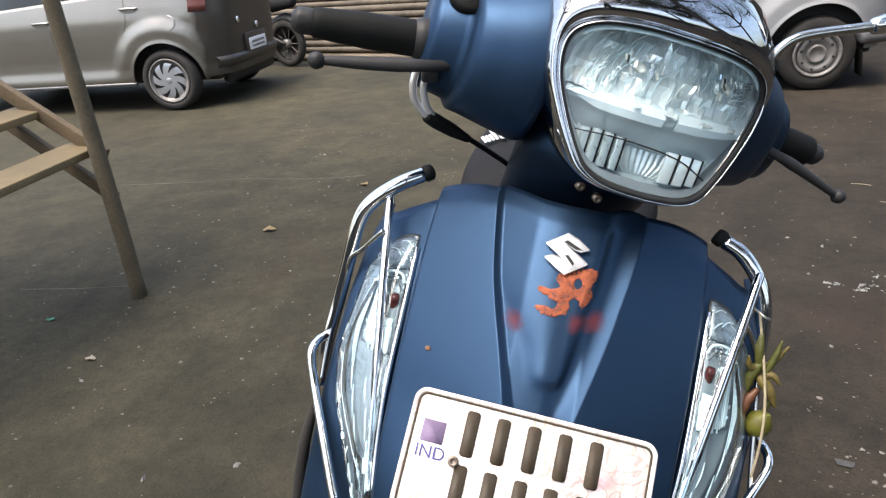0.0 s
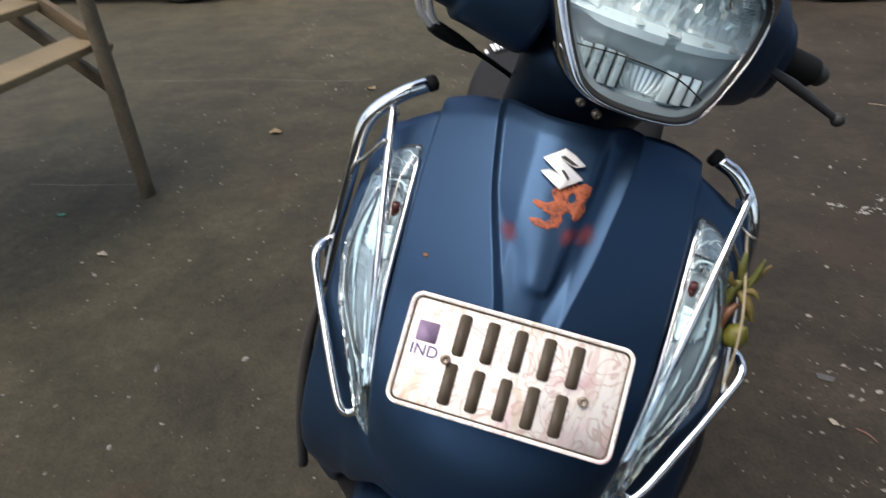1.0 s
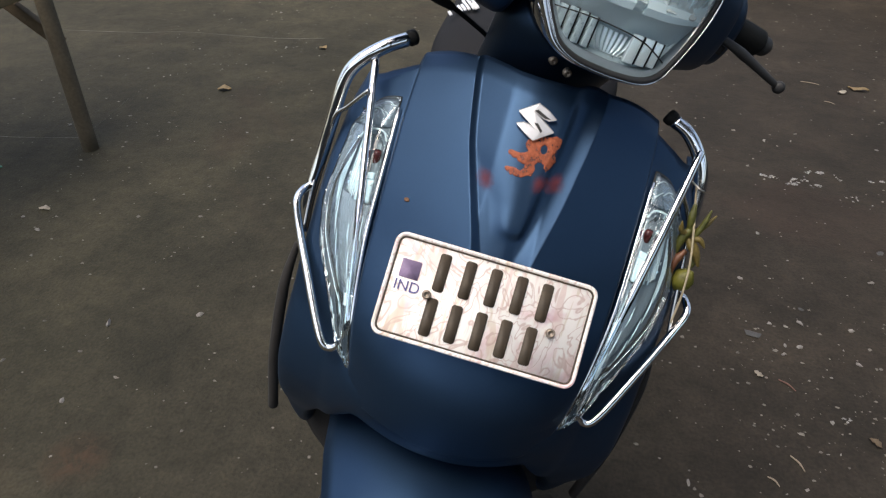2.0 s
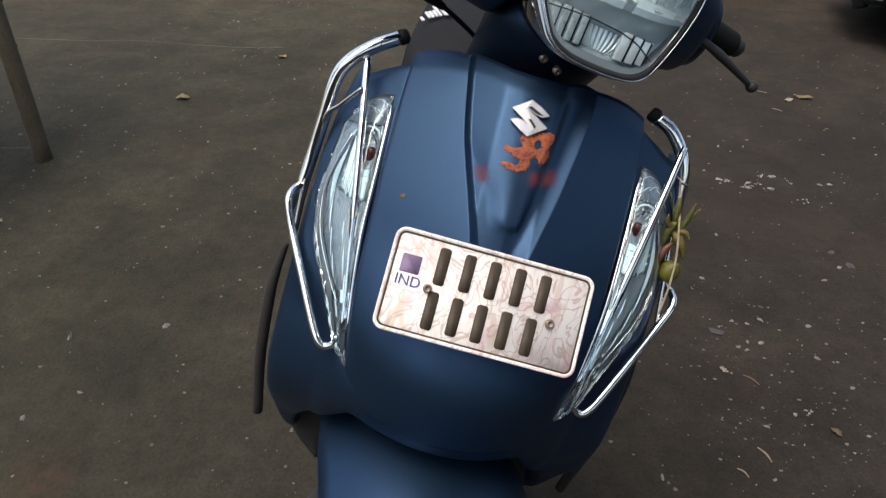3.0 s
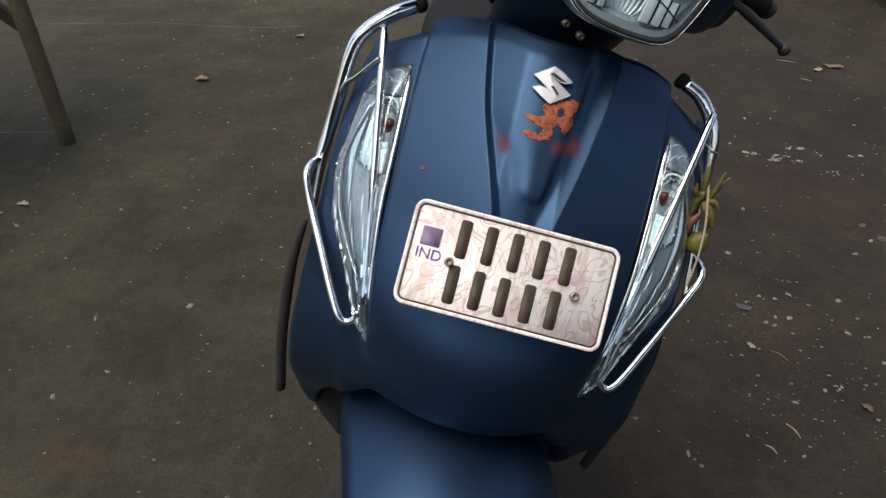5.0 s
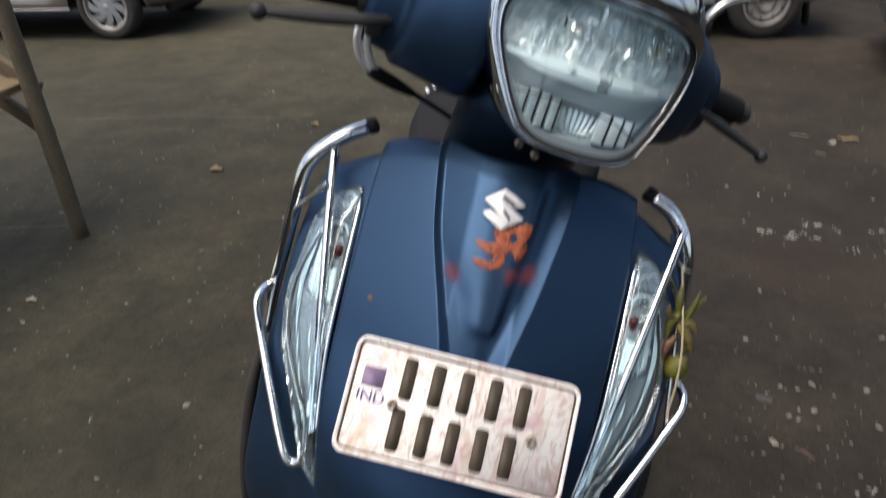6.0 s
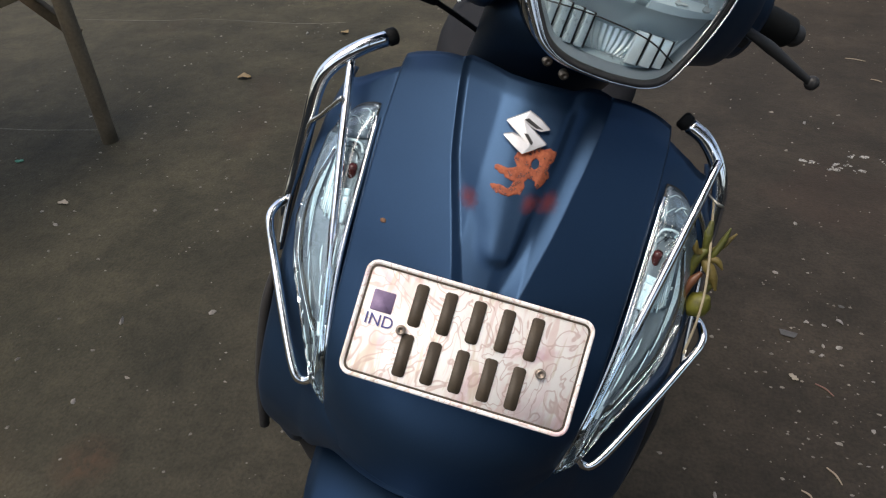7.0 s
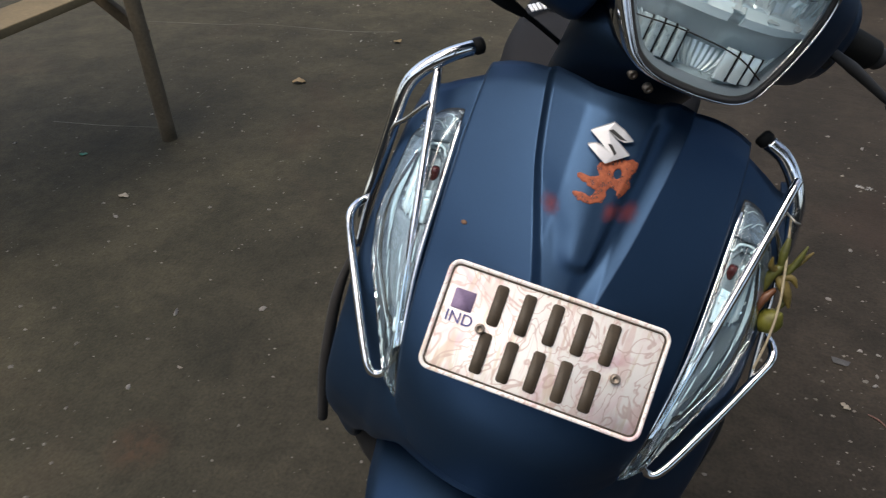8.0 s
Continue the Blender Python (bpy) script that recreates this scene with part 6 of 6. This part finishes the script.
thing("green_scrap", "bright green plastic scrap lying on asphalt", "litter", pose(-2.05, 2.0, 0, 0, 0, 15), bm=leaf_mesh(0.035, 0.012, 0.003, 0.2, 5), material=LITTER_GREEN)

# white lime spatter: thin flakes
rnd = random.Random(5)
for cx, cy, n, spread in ((1.05, 2.70, 16, 0.034), (1.105, 2.80, 5, 0.018), (1.20, 2.78, 5, 0.020), (0.96, 2.72, 4, 0.012), (1.24, 2.605, 7, 0.024), (1.36, 2.785, 3, 0.014), (0.932, 1.436, 5, 0.010)):
    bm = bmesh.new()
    for k in range(n):
        x, y, r = rnd.gauss(0, spread), rnd.gauss(0, spread * 0.7), rnd.choice((0.003, 0.004, 0.005, 0.008, 0.013)) * rnd.uniform(0.8, 1.2)
        st, tw = rnd.uniform(0.8, 1.4), rnd.uniform(-0.6, 0.6)
        ring = [(x + r * st * rnd.uniform(0.45, 1.1) * math.cos(t), y + tw * r * math.cos(t) + r * rnd.uniform(0.4, 0.9) * math.sin(t)) for t in (2 * math.pi * q / 13 for q in range(13))]
        ring_loft(bm, [[(px, py, 0.0005) for px, py in ring], [(px, py, 0.003) for px, py in ring]])
    thing("lime_spatter", "spatter of dried white lime on the asphalt", "stain", pose(cx, cy, 0), kind="stuff", bm=bm, material=LIME)

# pale filled cracks
CRACK = mat("crack_filler", (0.105, 0.10, 0.088), 0.9, 0, 0.5, 6, 60)
for pts in ([(-2.43, 2.215), (-2.3, 2.235), (-2.17, 2.256), (-1.91, 2.32)], [(-3.05, 3.587), (-2.54, 3.675), (-2.3, 3.755), (-1.73, 3.79), (-1.42, 3.87)], [(-1.928, 2.414), (-1.94, 2.53), (-1.982, 2.748)]):
    bm = bmesh.new()
    line = spline([Vector((x, y, 0.0)) for x, y in pts], 10)
    ring_loft(bm, [[(q.x, q.y - w, 0.0006), (q.x, q.y - w * 0.4, 0.0018), (q.x, q.y + w * 0.5, 0.0018), (q.x, q.y + w, 0.0006)] for q in line for w in (rnd.choice((0.0006, 0.0010, 0.0018, 0.0030)),)], False, False)
    thing("filled_crack", "thin pale filled crack across the asphalt", "crack", bm=bm, material=CRACK)

# fine grit scattered over the yard
bm = bmesh.new()
rnd = random.Random(8)
verts, faces = [], []
for k in range(3000):
    x, y = rnd.uniform(-2.6, 2.4), 0.5 + 5.0 * rnd.random() ** 1.3
    near = k > 2780
    if near:
        x, y = rnd.gauss(0.88, 0.15), rnd.gauss(1.48, 0.22)
    elif x > 0.4 and rnd.random() < 0.25:
        continue
    r = rnd.choice((0.0012, 0.0018, 0.0022, 0.003, 0.004, 0.006)) * rnd.uniform(0.6, 1.4) * (0.65 if near else 1.0)
    o = len(verts)
    for q in range(5):
        a = 2 * math.pi * q / 5 + k
        verts.append((x + r * math.cos(a) * rnd.uniform(0.5, 1.5), y + r * math.sin(a) * rnd.uniform(0.4, 1.2), 0.0))
    verts.append((x + r * 0.2, y, r * rnd.uniform(0.5, 0.9)))
    faces += [(o + q, o + (q + 1) % 5, o + 5) for q in range(5)]
bm.free()
me = bpy.data.meshes.new("grit")
me.from_pydata(verts, [], faces)
GRIT = mat("mixed_grit", (0.084, 0.07728, 0.0672), 0.9, 0, 0.6, 14, 60, 0, tint=(0.168, 0.1554, 0.1344))
me.materials.append(GRIT)
tagged(new("grit", me), "fine pale grit scattered over the asphalt", "grit", kind="stuff")

# ---- unseen walls and trees closing the yard, added to shape the light ----
WALLMAT = mat("plain_dark_wall", (0.0378, 0.03864, 0.03612), 0.9, 0, 0.35, 0.8, 12, 0.004, tint=(0.0546, 0.0546, 0.0504))
for name, at, size in (("wall_south", (0, -6.5, 1.0), (24, 0.3, 2.0)), ("wall_east", (9.5, 2.0, 0.9), (0.3, 17.7, 1.8)), ("wall_west", (-12.1, 2.0, 0.6), (0.3, 17.7, 1.2)), ("wall_north", (0, 13.0, 1.5), (24, 0.3, 3.0))):
    thing(name, "plain unseen wall added round the yard to hold back light", "wall", pose(*at), kind="structure", bm=box(size, (0, 0, 0), None, 0.02), material=WALLMAT, smooth=False)

FOLIAGE = mat("tree_leaves", (0.0252, 0.0462, 0.0168), 0.6, 0, 0.4, 2.0, 30, tint=(0.042, 0.0714, 0.0252))
BARK = mat("tree_bark", (0.0462, 0.042, 0.0378), 0.9, 0, 0.3, 8, 60, 0.01)


def tree(x, y, height, spread, clumps, seed, crown_z):
    r = random.Random(seed)
    t = thing("tree", "leafy tree out of view, shaping light and reflections", "tree", pose(x, y, 0), "shade trees")
    limbs = []
    part("trunk", tube([(0, 0, 0), (0.06, 0.03, height * 0.3), (-0.05, 0.05, height * 0.62), (0, 0, height * 0.85)], [0.24, 0.19, 0.15, 0.05], 14), BARK, t)
    for k in range(7):
        a = 2 * math.pi * k / 7 + r.uniform(-0.3, 0.3)
        z0 = height * r.uniform(0.4, 0.7)
        end = (spread * 0.75 * math.cos(a), spread * 0.75 * math.sin(a), z0 + height * r.uniform(0.10, 0.22))
        part("limb", tube([(0, 0, z0), (end[0] * 0.5, end[1] * 0.5, z0 + 0.35), end], [0.09, 0.06, 0.02], 8), BARK, t)
        limbs.append(end)
    vs, fs = [], []
    for c in range(clumps):
        e = r.choice(limbs + [(0, 0, height * 0.85)])
        cx, cy, cz = e[0] * r.uniform(0.3, 1.25) + r.gauss(0, 0.5), e[1] * r.uniform(0.3, 1.25) + r.gauss(0, 0.5), max(crown_z, e[2] + r.gauss(0.1, 0.45))
        for q in range(26):
            px, py, pz = cx + r.gauss(0, 0.26), cy + r.gauss(0, 0.26), cz + r.gauss(0, 0.2)
            d = Vector((r.gauss(0, 1), r.gauss(0, 1), r.gauss(0, 0.6))).normalized()
            u = d.orthogonal().normalized() * r.uniform(0.03, 0.05)
            d = d * r.uniform(0.08, 0.13)
            o = len(vs)
            p = Vector((px, py, pz))
            vs += [p, p + d * 0.5 + u, p + d, p + d * 0.5 - u]
            fs.append((o, o + 1, o + 2, o + 3))
    me = bpy.data.meshes.new("crown")
    me.from_pydata([tuple(v) for v in vs], [], fs)
    me.materials.append(FOLIAGE)
    ob = new("crown", me)
    ob.parent = t
    tagged(ob, kind="stuff")


# leaves show in the reflections; the single trees are placed to shape light
tree(2.9, 0.2, 8.0, 3.8, 480, 1, 4.6)
tree(-3.6, -0.3, 7.5, 3.4, 140, 3, 4.4)
tree(7.4, 3.4, 8.0, 3.2, 380, 2, 2.4)
tree(7.6, -1.6, 8.0, 3.2, 340, 10, 2.4)
tree(7.2, 8.2, 7.5, 3.2, 340, 11, 2.4)
tree(-8.2, -4.6, 6.0, 2.6, 150, 4, 2.6)
# added to darken the hatchback's rear and the white car
tree(0.6, 8.8, 6.5, 3.4, 240, 5, 2.3)
tree(4.6, 10.6, 7.5, 3.4, 240, 6, 2.8)
tree(0.8, -5.4, 7.0, 3.0, 190, 7, 2.6)
tree(4.2, -3.2, 9.0, 4.4, 900, 9, 3.2)
